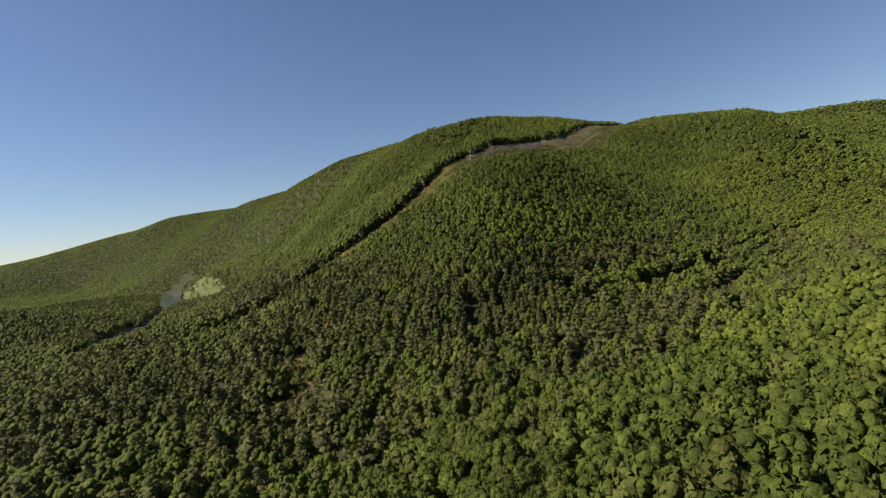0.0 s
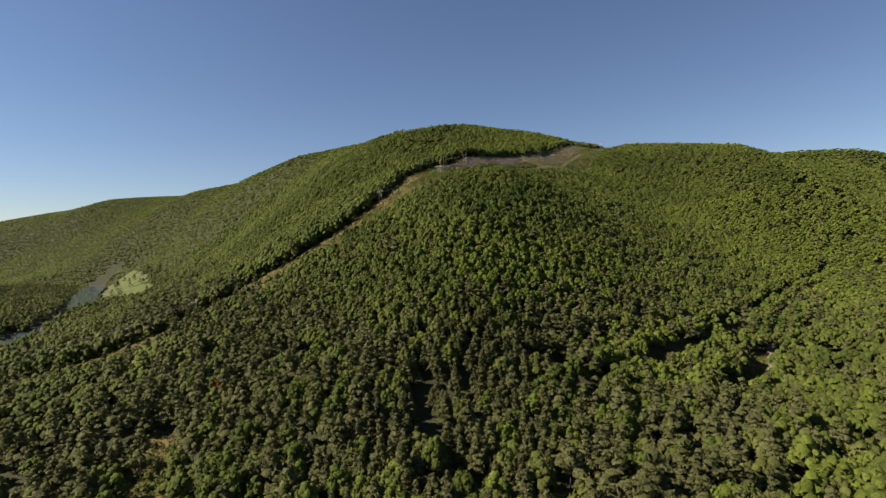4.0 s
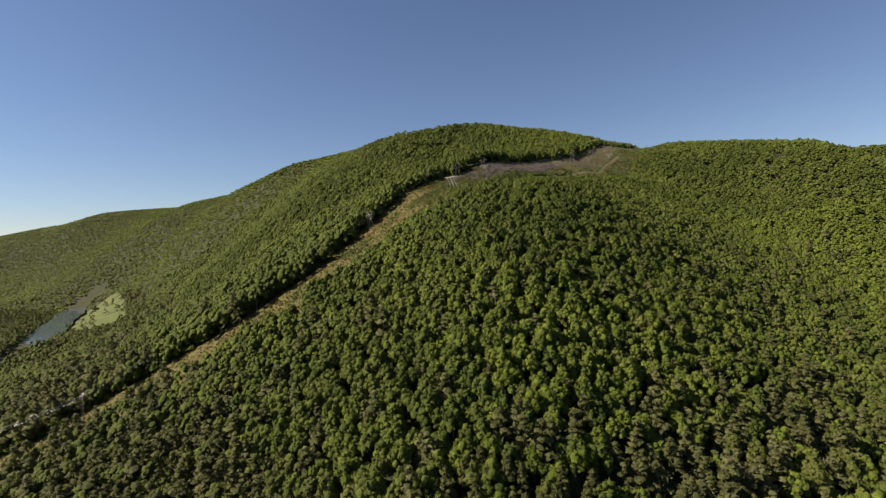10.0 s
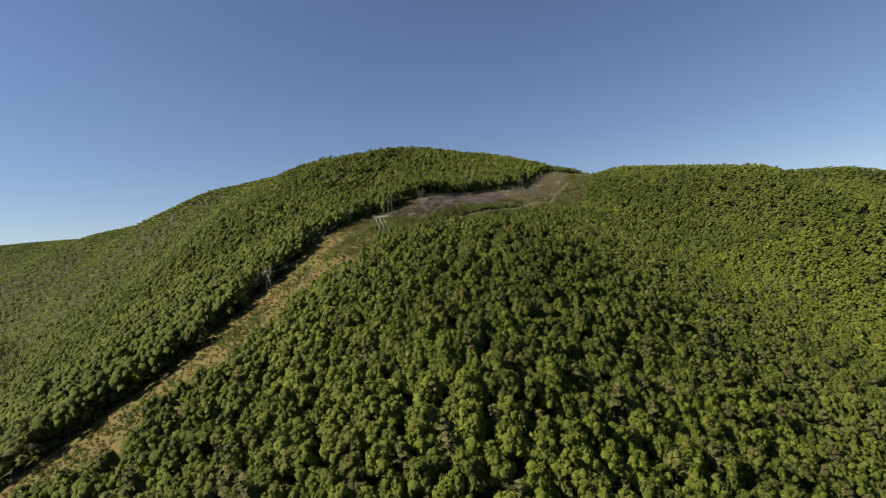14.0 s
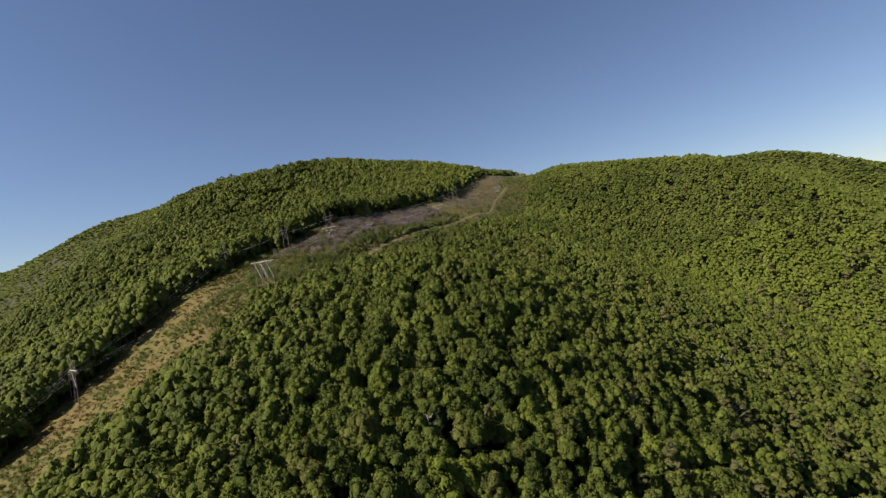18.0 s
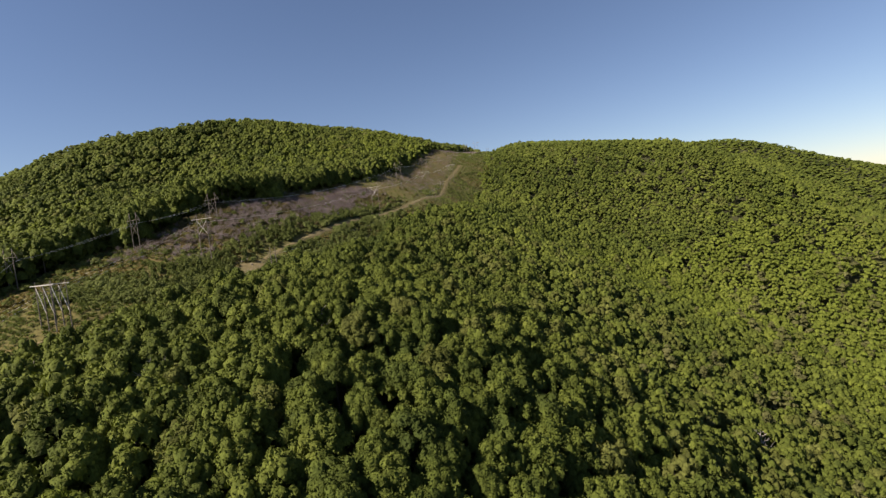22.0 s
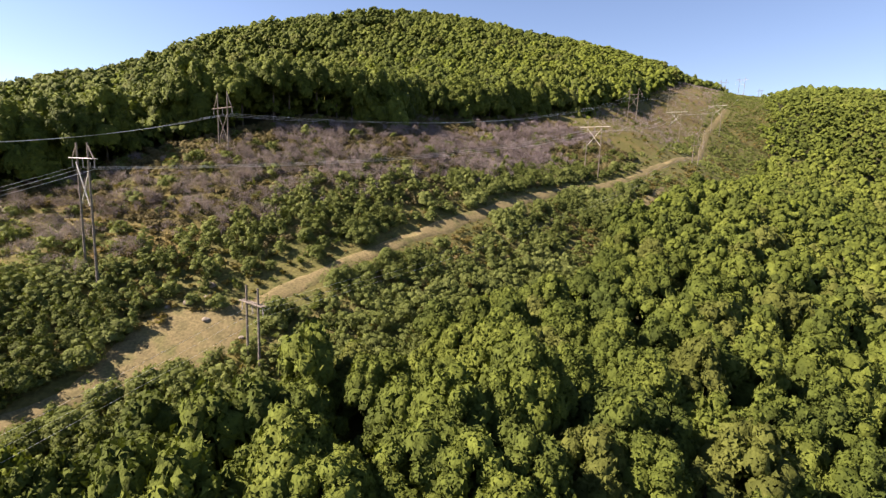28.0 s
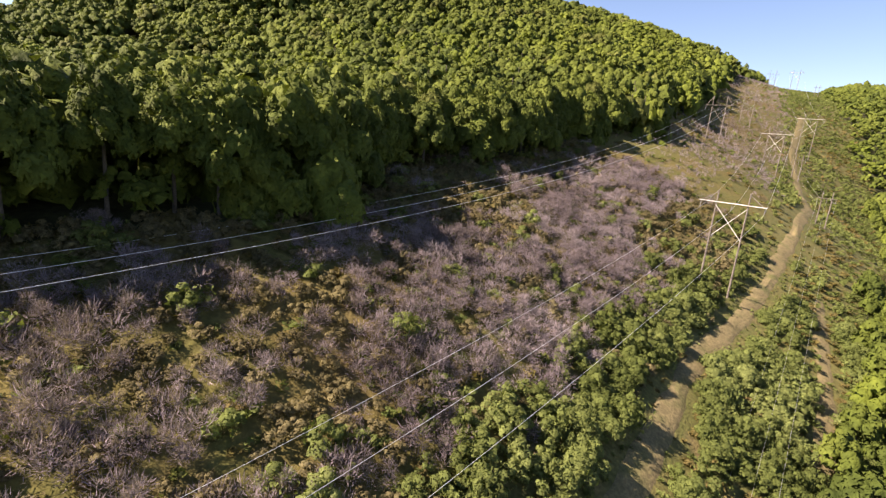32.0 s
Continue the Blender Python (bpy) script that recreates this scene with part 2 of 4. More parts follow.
def height(x, y):
    x, y = np.asarray(x, float), np.asarray(y, float)
    h = np.full(np.broadcast(x, y).shape, COEF[-1])
    for (px, py, _), c in zip(PLAN, COEF[:-1]):
        h = h + c * kern((x - px) ** 2 + (y - py) ** 2)
    for k, ph, am in NZ:
        h = h + am * np.sin(k * x * 1.1 + ph + 1.3 * np.sin(k * y * 0.7)) * np.sin(k * y + 2 * ph + np.sin(k * x * 0.9))
    return h


def along(line, x, y):
    """Distance from a polyline, and signed offset to its right."""
    x, y = np.asarray(x, float), np.asarray(y, float)
    best = np.full(x.shape, 1e9)
    side = np.zeros(x.shape)
    for (ax, ay), (bx, by) in zip(line[:-1], line[1:]):
        dx, dy = bx - ax, by - ay
        l2 = dx * dx + dy * dy
        u = np.clip(((x - ax) * dx + (y - ay) * dy) / l2, 0, 1)
        ex, ey = x - ax - u * dx, y - ay - u * dy
        d = np.hypot(ex, ey)
        s = (ex * dy - ey * dx) / math.sqrt(l2)
        near = d < best
        best = np.where(near, d, best)
        side = np.where(near, np.where(s < 0, -d, d), side)
    return best, side


CORRIDOR = [(-520, 475), (-370, 545), (-304, 560), (-222, 570), (-182, 590), (-152, 632), (-130, 690), (-105, 730), (-72, 775), (-40, 818), (24, 905), (95, 1012), (135, 1085), (205, 1245),
            (258, 1345), (330, 1480), (420, 1650)]
RIVER = [(-300, -500), (-520, 100), (-600, 540), (-658, 655), (-724, 784), (-850, 990), (-964, 1162), (-1153, 1403), (-1361, 1672), (-1440, 1780), (-1430, 1850)]
MEADOW = [(-985, 1325), (-1090, 1455), (-1310, 1700)]
ROAD = [(122, 416), (132, 430), (165, 470), (195, 508), (222, 560), (280, 640), (370, 730)]
STREAM = [(60, 430), (92, 462), (140, 510), (205, 582), (290, 672), (400, 780)]
TRACK = [(-78, 733), (-60, 744), (-51, 756), (-45, 767), (-38, 782), (-30, 798), (-22, 812), (-15, 822), (-6, 836), (9, 861), (21, 884), (33, 905), (45, 920), (60, 941), (83, 977), (110, 1019), (140, 1095), (175, 1160)]
GLADE = [(-202, 372), (-178, 325), (-148, 268)]
SIDEPATH = [(46, 893), (54, 906), (61, 920), (67, 932), (73, 944)]
FLIGHT = [(0, 0), (-20, 180), (-35, 340), (-20, 440), (0, 550), (20, 640), (15, 745), (0, 832)]


def corridor_half(y, side):
    """Half the corridor's width: wider to the west, narrow low on the hill."""
    k = np.clip((np.asarray(y, float) - 690) / 120, 0, 1)
    t = np.clip((np.asarray(y, float) - 1150) / 150, 0, 1)
    west = 18 + 19 * k - 6.5 * np.clip((np.asarray(y, float) - 838) / 25, 0, 1) + 12 * np.clip((np.asarray(y, float) - 880) / 50, 0, 1) - 12 * t
    east = 26 + 9 * k - 5 * t - 8 * np.exp(-((np.asarray(y, float) - 915) / 50) ** 2) + 5 * np.exp(-((np.asarray(y, float) - 835) / 35) ** 2) + 12 * np.exp(-((np.asarray(y, float) - 705) / 50) ** 2)
    return np.where(np.asarray(side) < 0, west, east)


def in_corridor(x, y, grow=0.0):
    dc, side = along(CORRIDOR, x, y)
    edge = corridor_half(y, side) + 2.5 * np.sin(0.09 * x + 0.05 * y) + 1.5 * np.sin(0.21 * y) + grow
    return dc < edge


def openings(x, y):
    """True where no forest stands."""
    dr, _ = along(RIVER, x, y)
    dd, off = along(ROAD, x, y)
    ds, _ = along(STREAM, x, y)
    mead = along(MEADOW, x, y)[0] < 72
    clear = (along(GLADE, x, y)[0] < 17 + 4 * np.sin(0.13 * x + 0.09 * y)) & (np.sin(x * 12.9898 + y * 78.233) * 43758.5453 % 1 > 0.06)
    yard = (((x - 24) / 13) ** 2 + ((y - 427) / 12) ** 2) < 1
    yard |= (((x - 33) / 8) ** 2 + ((y - 403) / 9) ** 2) < 1
    yard |= (((x - 43) / 12) ** 2 + ((y - 411) / 11) ** 2) < 1
    mead &= np.sin(x * 12.9898 + y * 78.233) * 43758.5453 % 1 > 0.05
    return in_corridor(x, y) | (dr < np.where((y < 1120) & ~((y > 560) & (y < 860)), 15, 32)) | ((dd < np.where((y < 530) & (off < 0), 12, 4.5))) | (ds < 5) | mead | clear | yard


def mesh_object(name, verts, faces, mats, index=None, parent=None, smooth=False):
    me = bpy.data.meshes.new(name)
    verts, faces = np.asarray(verts, np.float32), np.asarray(faces, np.int32)
    k = faces.shape[1]
    me.vertices.add(len(verts))
    me.vertices.foreach_set("co", verts.ravel())
    me.loops.add(faces.size)
    me.loops.foreach_set("vertex_index", faces.ravel())
    me.polygons.add(len(faces))
    me.polygons.foreach_set("loop_start", np.arange(0, faces.size, k, dtype=np.int32))
    for m in mats:
        me.materials.append(m)
    if index is not None:
        me.polygons.foreach_set("material_index", np.asarray(index, np.int32))
    if smooth:
        me.polygons.foreach_set("use_smooth", np.ones(len(faces), bool))
    me.update(calc_edges=True)
    ob = new(name, me)
    if parent:
        ob.parent = parent
    return ob


def grid_line(lo, hi, step, a, b):
    core = list(np.arange(lo, hi + 0.1, step))
    s, v = step, core[-1]
    while v < b:
        s *= 1.09
        v += s
        core.append(v)
    s, v = step, lo
    while v > a:
        s *= 1.09
        v -= s
        core.insert(0, v)
    return np.array(core)


SURFACE = []


def surface(x, y):
    """The height of the built ground sheet."""
    xs, ys, gz = SURFACE
    x, y = np.asarray(x, float), np.asarray(y, float)
    i = np.clip(np.searchsorted(xs, x) - 1, 0, len(xs) - 2)
    j = np.clip(np.searchsorted(ys, y) - 1, 0, len(ys) - 2)
    u, v = (x - xs[i]) / (xs[i + 1] - xs[i]), (y - ys[j]) / (ys[j + 1] - ys[j])
    return (gz[j, i] * (1 - u) + gz[j, i + 1] * u) * (1 - v) + (gz[j + 1, i] * (1 - u) + gz[j + 1, i + 1] * u) * v


def build_ground():
    xs = grid_line(-450, 340, 6, -4900, 4900)
    ys = grid_line(380, 1380, 6, -4900, 4900)
    gx, gy = np.meshgrid(xs, ys)
    gz = height(gx, gy)
    dr, _ = along(RIVER, gx, gy)
    gz = gz - 3.0 * np.clip((24 - dr) / 8, 0, 1)
    nx, ny = len(xs), len(ys)
    v = np.stack([gx, gy, gz], -1).reshape(-1, 3)
    i = (np.arange(ny - 1)[:, None] * nx + np.arange(nx - 1)[None]).ravel()
    f = np.stack([i, i + 1, i + nx + 1, i + nx], 1)
    c = v[f].mean(1)
    dr, _ = along(RIVER, c[:, 0], c[:, 1])
    idx = np.where(in_corridor(c[:, 0], c[:, 1], 2.0), 1, np.where(openings(c[:, 0], c[:, 1]) & (dr > 27), 2, 0))
    _, side = along(CORRIDOR, c[:, 0], c[:, 1])
    idx = np.where((idx == 2) & (c[:, 0] > -420), 1, idx)
    idx = np.where((idx == 1) & (c[:, 1] > 805) & (side > -2 + 5 * np.sin(0.11 * c[:, 1])), 3, idx)
    SURFACE.extend((xs, ys, gz))
    ob = mesh_object("ground", v, f, [M_FLOOR, M_GRASS, M_MEADOW, M_LAWN], idx, smooth=True)
    tagged(ob, "hilly ground of forest floor, dry corridor grass and river meadow", "ground", kind="structure")


build_ground()


def ribbon(name, line, width, lift, mat, label, category, step=1.2, wob=0.22):
    """A strip laid over the ground along a line, with a low edge on both sides."""
    pts = []
    for (ax, ay), (bx, by) in zip(line[:-1], line[1:]):
        n = max(2, int(math.hypot(bx - ax, by - ay) / step))
        pts += [(ax + (bx - ax) * k / n, ay + (by - ay) * k / n) for k in range(n)]
    p = np.array(pts + [line[-1]], float)
    for _ in range(6):
        p[1:-1] = 0.5 * p[1:-1] + 0.25 * (p[:-2] + p[2:])
    d = np.gradient(p, axis=0)
    d /= np.linalg.norm(d, axis=1)[:, None]
    nrm = np.stack([d[:, 1], -d[:, 0]], 1)
    k = np.arange(len(p))
    w = (width(p[:, 1]) if callable(width) else width) * (1 + 0.09 * np.sin(k * 0.23) + 0.06 * np.sin(k * 0.61 + 1))
    rows = []
    rag = np.random.default_rng(len(p))
    ragged = {s: np.convolve(rag.normal(size=len(p) + 4), np.ones(5) / 5, "valid") * 2.0 for s in (-1, 0, 1)}
    for off, dz in ((-0.8, -0.3), (-0.5, 0.0), (-0.25, -0.05), (0.0, 0.06), (0.25, -0.05), (0.5, 0.0), (0.8, -0.3)):
        q = p + nrm * (w * off + wob * np.sign(off) * ragged[int(np.sign(off))])[:, None]
        rows.append(np.stack([q[:, 0], q[:, 1], surface(q[:, 0], q[:, 1]) + lift + dz], 1))
    v = np.stack(rows, 1).reshape(-1, 3)
    m = 7
    i = (np.arange(len(p) - 1)[:, None] * m + np.arange(m - 1)[None]).ravel()
    f = np.stack([i, i + m, i + m + 1, i + 1], 1)
    ob = mesh_object(name, v, f, [mat], smooth=True)
    return tagged(ob, label, category, kind="structure")


def track_width(y):
    """A narrow two-wheel track, with a wide bare turning place on the shoulder."""
    return np.where(y < 780, 0.8, 1.45) + 0.65 * np.clip((y - 815) / 30, 0, 1) + 9.0 * np.exp(-((y - 802) / 6.5) ** 2)


ribbon("track", TRACK, track_width, 0.2, M_TRACK, "bare tan earth track along the power line corridor", "track")
ribbon("side_path", SIDEPATH, 2.0, 0.16, M_TRACK, "worn tan grass path between the shrubs", "path")
ribbon("road", ROAD, 4.2, 0.25, M_GRAVEL, "pale gravel road beside a wooded ravine", "road")


def build_river():
    ob = ribbon("river", RIVER, 40, 0.0, M_WATER, "calm grey-blue river through the valley", "river", step=12)
    v = np.array([q.co for q in ob.data.vertices])
    v[:, 2] = -121.5
    ob.data.vertices.foreach_set("co", v.astype(np.float32).ravel())
    ob.data.update()


build_river()

# ---------------- trees ----------------
RNG = np.random.default_rng(7)


def blades(centers, normals, size, rng):
    """Three-cornered leaf clumps for woods farther off."""
    n = len(centers)
    a = np.cross(normals, rng.normal(size=(n, 3)))
    a /= np.linalg.norm(a, axis=1)[:, None] + 1e-9
    b = np.cross(normals, a)
    s = 1.45 * size * rng.uniform(0.7, 1.3, n)[:, None]
    v = np.stack([centers - a * s - b * s * 0.6, centers + a * s - b * s * 0.6, centers + b * s * 1.1], 1).reshape(-1, 3)
    return v, np.arange(3 * n).reshape(n, 3)


def quads(centers, normals, size, rng, stretch=1.0):
    """Small leaf clumps: one bent four-cornered blade each."""
    n = len(centers)
    r = rng.normal(size=(n, 3))
    a = np.cross(normals, r)
    a /= np.linalg.norm(a, axis=1)[:, None] + 1e-9
    b = np.cross(normals, a)
    s = size * rng.uniform(0.7, 1.3, n)[:, None]
    a, b = a * s * stretch, b * s
    c = centers
    lift = normals * s * 0.25
    v = np.stack([c - a - b * 0.8, c + a * 0.9 - b + lift, c + a + b * 0.9, c - a * 0.8 + b + lift], 1).reshape(-1, 3)
    f = np.arange(4 * n).reshape(n, 4)
    return v, f


def ball(sub):
    bm = bmesh.new()
    bmesh.ops.create_icosphere(bm, subdivisions=sub, radius=1.0)
    v = np.array([q.co[:] for q in bm.verts])
    f = np.array([[q.index for q in p.verts] for p in bm.faces])
    bm.free()
    return v, f


BALLS = {k: ball(k) for k in (1, 2)}


def crown_template(rng, n, size, lobes=9, tall=0.8, spread=0.62, lobe_r=(0.34, 0.5), toss=0.32, core=1, cut=-0.35):
    """A broad crown of unit radius: uneven lobes of foliage at many heights, with loose leaf clumps over their outsides."""
    lc, lr = [], []
    for k in range(lobes):
        ang = k * 2.399 + rng.uniform(-0.5, 0.5)
        u = k / max(1, lobes - 1)
        rad = spread * math.sqrt(1 - 0.92 * u) * rng.uniform(0.75, 1.15)
        lc.append((rad * math.cos(ang), rad * math.sin(ang), tall * (-0.12 + 0.98 * u * rng.uniform(0.8, 1.08))))
        lr.append(rng.uniform(*lobe_r) * (1.1 - 0.3 * u))
    lc, lr = np.array(lc), np.array(lr)
    V, F, base = [], [], 0
    bv, bf = BALLS[core]
    for c, r in zip(lc, lr):
        turn = Euler(rng.uniform(0, 6, 3)).to_matrix()
        v = bv @ np.array(turn) * rng.uniform(0.8, 1.16, len(bv))[:, None]
        f = bf[v[bf].mean(1)[:, 2] > cut]
        keep = np.unique(f)
        slot = np.zeros(len(v), int)
        slot[keep] = np.arange(len(keep))
        V.append(c + v[keep] * r * np.array([1, 1, 0.92]))
        F.append(slot[f] + base)
        base += len(keep)
    pts, nrm = [], []
    while len(pts) < n:
        k = rng.integers(lobes)
        d = rng.normal(size=3)
        d /= np.linalg.norm(d)
        if d[2] < -0.6:
            continue
        p = lc[k] + d * lr[k] * rng.uniform(0.92, 1.18)
        if (np.linalg.norm(p - lc, axis=1) < lr * 0.9).sum() > 0:
            continue
        pts.append(p)
        q = d + rng.normal(size=3) * toss
        nrm.append(q / np.linalg.norm(q))
    if n:
        v, f = blades(np.array(pts), np.array(nrm), size, rng)
        V.append(v)
        F.append(f + base)
    return np.concatenate(V), np.concatenate(F)


def pine_template(rng, n, size, lobes=16, cut=-0.1):
    """A white pine of unit height: a tall uneven cone of drooping bough clumps with loose sprays over them."""
    V, F, base = [], [], 0
    bv, bf = BALLS[1]
    lc, lr = [], []
    for k in range(lobes):
        u = (k + rng.uniform(-0.4, 0.4)) / lobes
        rad = 0.165 * max(0.0, 1 - u) ** 0.85 * rng.uniform(0.6, 1.3)
        ang = k * 2.399 + rng.uniform(-0.7, 0.7)
        lc.append((rad * math.cos(ang), rad * math.sin(ang), 0.30 + 0.62 * u + rng.normal() * 0.02))
        lr.append(rng.uniform(0.075, 0.125) * (1.12 - 0.62 * u) * (16 / lobes) ** 0.35)
    lc, lr = np.array(lc), np.array(lr)
    for c, r in zip(lc, lr):
        turn = Euler(rng.uniform(0, 6, 3)).to_matrix()
        v = bv @ np.array(turn) * rng.uniform(0.72, 1.22, len(bv))[:, None]
        f = bf[v[bf].mean(1)[:, 2] > cut]
        keep = np.unique(f)
        slot = np.zeros(len(v), int)
        slot[keep] = np.arange(len(keep))
        q = v[keep] * r * np.array([1.0, 1.0, 0.95])
        V.append(c + q)
        F.append(slot[f] + base)
        base += len(keep)
    k = rng.integers(lobes, size=n)
    d = rng.normal(size=(n, 3))
    d /= np.linalg.norm(d, axis=1)[:, None]
    d[:, 2] = np.abs(d[:, 2]) - 0.3
    q = d + rng.normal(size=(n, 3)) * 0.5
    v, f = blades(lc[k] + d * (lr[k] * rng.uniform(0.95, 1.3, n))[:, None], q / np.linalg.norm(q, axis=1)[:, None], size, rng)
    return np.concatenate(V + [v]), np.concatenate(F + [f + base])


def trunk_template(sides, r0, r1, z0, z1, bend=0.0):
    v, f = [], []
    rings = 3
    for k in range(rings):
        u = k / (rings - 1)
        r = r0 + (r1 - r0) * u
        for s in range(sides):
            a = 2 * math.pi * s / sides
            v.append((r * math.cos(a) + bend * u * u, r * math.sin(a), z0 + (z1 - z0) * u))
    for k in range(rings - 1):
        for s in range(sides):
            t = (s + 1) % sides
            f.append((k * sides + s, k * sides + t, (k + 1) * sides + t, (k + 1) * sides + s))
    return np.array(v), np.array(f)


def scatter(name, temps, x, y, z, sx, sz, mats, mat_of, label, category="forest", kind="stuff"):
    """Joins many turned and scaled templates into one mesh."""
    V, F, I, base = [], [], [], 0
    which = RNG.integers(len(temps), size=len(x))
    ang = RNG.uniform(0, 2 * math.pi, len(x))
    for k, (tv, tf) in enumerate(temps):
        m = which == k
        n = int(m.sum())
        if not n:
            continue
        ca, sa = np.cos(ang[m])[:, None], np.sin(ang[m])[:, None]
        vx = (tv[None, :, 0] * ca - tv[None, :, 1] * sa) * sx[m][:, None] + x[m][:, None]
        vy = (tv[None, :, 0] * sa + tv[None, :, 1] * ca) * sx[m][:, None] + y[m][:, None]
        vz = tv[None, :, 2] * sz[m][:, None] + z[m][:, None]
        V.append(np.stack([vx, vy, vz], -1).reshape(-1, 3))
        F.append((tf[None] + (base + np.arange(n) * len(tv))[:, None, None]).reshape(-1, tf.shape[1]))
        I.append(np.repeat(mat_of[m], len(tf)))
        base += n * len(tv)
    if not V:
        return None
    ob = mesh_object(name, np.concatenate(V), np.concatenate(F), mats, np.concatenate(I), smooth=True)
    return tagged(ob, label, category, kind=kind)


def jittered(x0, x1, y0, y1, step):
    gx, gy = np.meshgrid(np.arange(x0, x1, step), np.arange(y0, y1, step))
    gx = gx + (np.arange(gx.shape[0])[:, None] % 2) * step * 0.5
    x = (gx + RNG.uniform(-0.38, 0.38, gx.shape) * step).ravel()
    y = (gy + RNG.uniform(-0.38, 0.38, gx.shape) * step).ravel()
    return x, y


def value_noise(x, y, k, ph):
    return 0.5 + 0.25 * (np.sin(k * x + ph + 1.7 * np.sin(k * 0.61 * y + ph)) + np.sin(k * 0.83 * y - ph + 1.3 * np.sin(k * 0.7 * x + 2 * ph)))


T_HERO = [crown_template(RNG, 2300, 0.030, 44, tall=RNG.uniform(0.75, 1.2), spread=RNG.uniform(0.66, 0.82), lobe_r=(0.15, 0.32), toss=0.5, core=2) for _ in range(8)]
T_NEAR = [crown_template(RNG, 900, 0.034, 32, tall=0.95, lobe_r=(0.18, 0.34), spread=0.7, toss=0.45) for _ in range(6)]
T_PINE_HERO = [pine_template(RNG, 900, 0.015, 40) for _ in range(6)]
T_HILL = [crown_template(RNG, 60, 0.085, 24, tall=0.95, lobe_r=(0.17, 0.34), spread=0.7, cut=-0.2) for _ in range(6)]
T_MIDFAR = [crown_template(RNG, 0, 0.1, 13, lobe_r=(0.22, 0.38), spread=0.66, cut=-0.1) for _ in range(6)]
T_YOUNG = [crown_template(RNG, 230, 0.055, 14, lobe_r=(0.25, 0.42), toss=0.45) for _ in range(5)]
T_DALE = [crown_template(RNG, 190, 0.07, 20, tall=0.95, lobe_r=(0.2, 0.38), spread=0.68, toss=0.4) for _ in range(6)]
T_MID = [crown_template(RNG, 40, 0.09, 18, lobe_r=(0.19, 0.36), spread=0.68, cut=-0.2) for _ in range(6)]
T_SLOPE = [crown_template(RNG, 0, 0.1, 10, lobe_r=(0.23, 0.38), spread=0.68, cut=0.05) for _ in range(6)]
T_FAR = [crown_template(RNG, 0, 0.1, 4, lobe_r=(0.42, 0.62), cut=0.0) for _ in range(6)]
T_WOODS = [crown_template(RNG, 0, 0.1, 3, lobe_r=(0.42, 0.62), cut=0.15) for _ in range(6)]
T_PINE_MID = [pine_template(RNG, 70, 0.03, 13, 0.0) for _ in range(6)]
T_PINE_FAR = [pine_template(RNG, 12, 0.06, 6, 0.1) for _ in range(5)]
T_TRUNK = [trunk_template(5, 1.0, 0.5, 0, 1.0, 0.3)]


def pine_share(x, y):
    """Pines stand in the valley and at the foot of the hill."""
    h = height(x, y)
    low = np.clip((-18 - h) / 28, 0, 1) * np.clip((x + 700) / 200, 0, 1) * np.clip((175 - x) / 60, 0.15, 1)
    band = np.clip((y - 150 - 1.3 * np.clip(x, 0, 150)) / 70, 0, 1)
    stand = 0.74 * low * band * np.clip(1.9 * value_noise(x, y, 0.03, 0.7) + 0.1, 0.25, 1)
    # single pines stand among the broadleaf trees of the lower slope
    # pines added on the far bank stand in for its shaded look
    bank = 0.55 * (x < -700) * (h < -60)
    stand = np.maximum(stand, bank)
    return np.maximum(stand, 0.09 * np.clip((55 - h) / 60, 0, 1) * (y > 330) * (x > -250))


def shared_mesh(name, tv, tf, mat):
    me = bpy.data.meshes.new(name)
    me.from_pydata(tv.tolist(), [], tf.tolist())
    me.polygons.foreach_set("use_smooth", np.ones(len(tf), bool))
    me.materials.append(mat)
    return me


def lone_trees(x, y, z, sx, tall, kind, hang):
    """Single broadleaf trees, each with its trunk and crown."""
    crowns = [[shared_mesh("crown", tv, tf, m) for tv, tf in T_HERO] for m in (M_LEAF, M_BRIGHT, M_OLIVE)]
    labels = ("dark green broadleaf tree in the hillside wood", "bright green broadleaf tree in the hillside wood", "olive-yellow broadleaf tree in the wood")
    tv, tf = trunk_template(7, 1.0, 0.45, 0, 1.0, 0.3)
    bole = shared_mesh("trunk", tv, tf, M_BARK)
    for k in range(len(x)):
        top = new("tree")
        top.matrix_basis = pose(x[k], y[k], z[k] - 0.4, 0, 0, RNG.uniform(0, 360))
        tagged(top, labels[kind[k]], "tree", group="trees of the hillside wood")
        t = new("trunk", bole)
        t.parent, t.scale = top, (0.27, 0.27, tall[k] * 0.88)
        c = new("crown", crowns[kind[k]][RNG.integers(len(T_HERO))])
        c.parent = top
        c.location, c.scale = (0, 0, tall[k] + 0.4 - sx[k] * 1.2 * hang[k]), (sx[k] * RNG.uniform(0.88, 1.15), sx[k] * RNG.uniform(0.88, 1.15), sx[k] * RNG.uniform(1.1, 1.35) * hang[k])


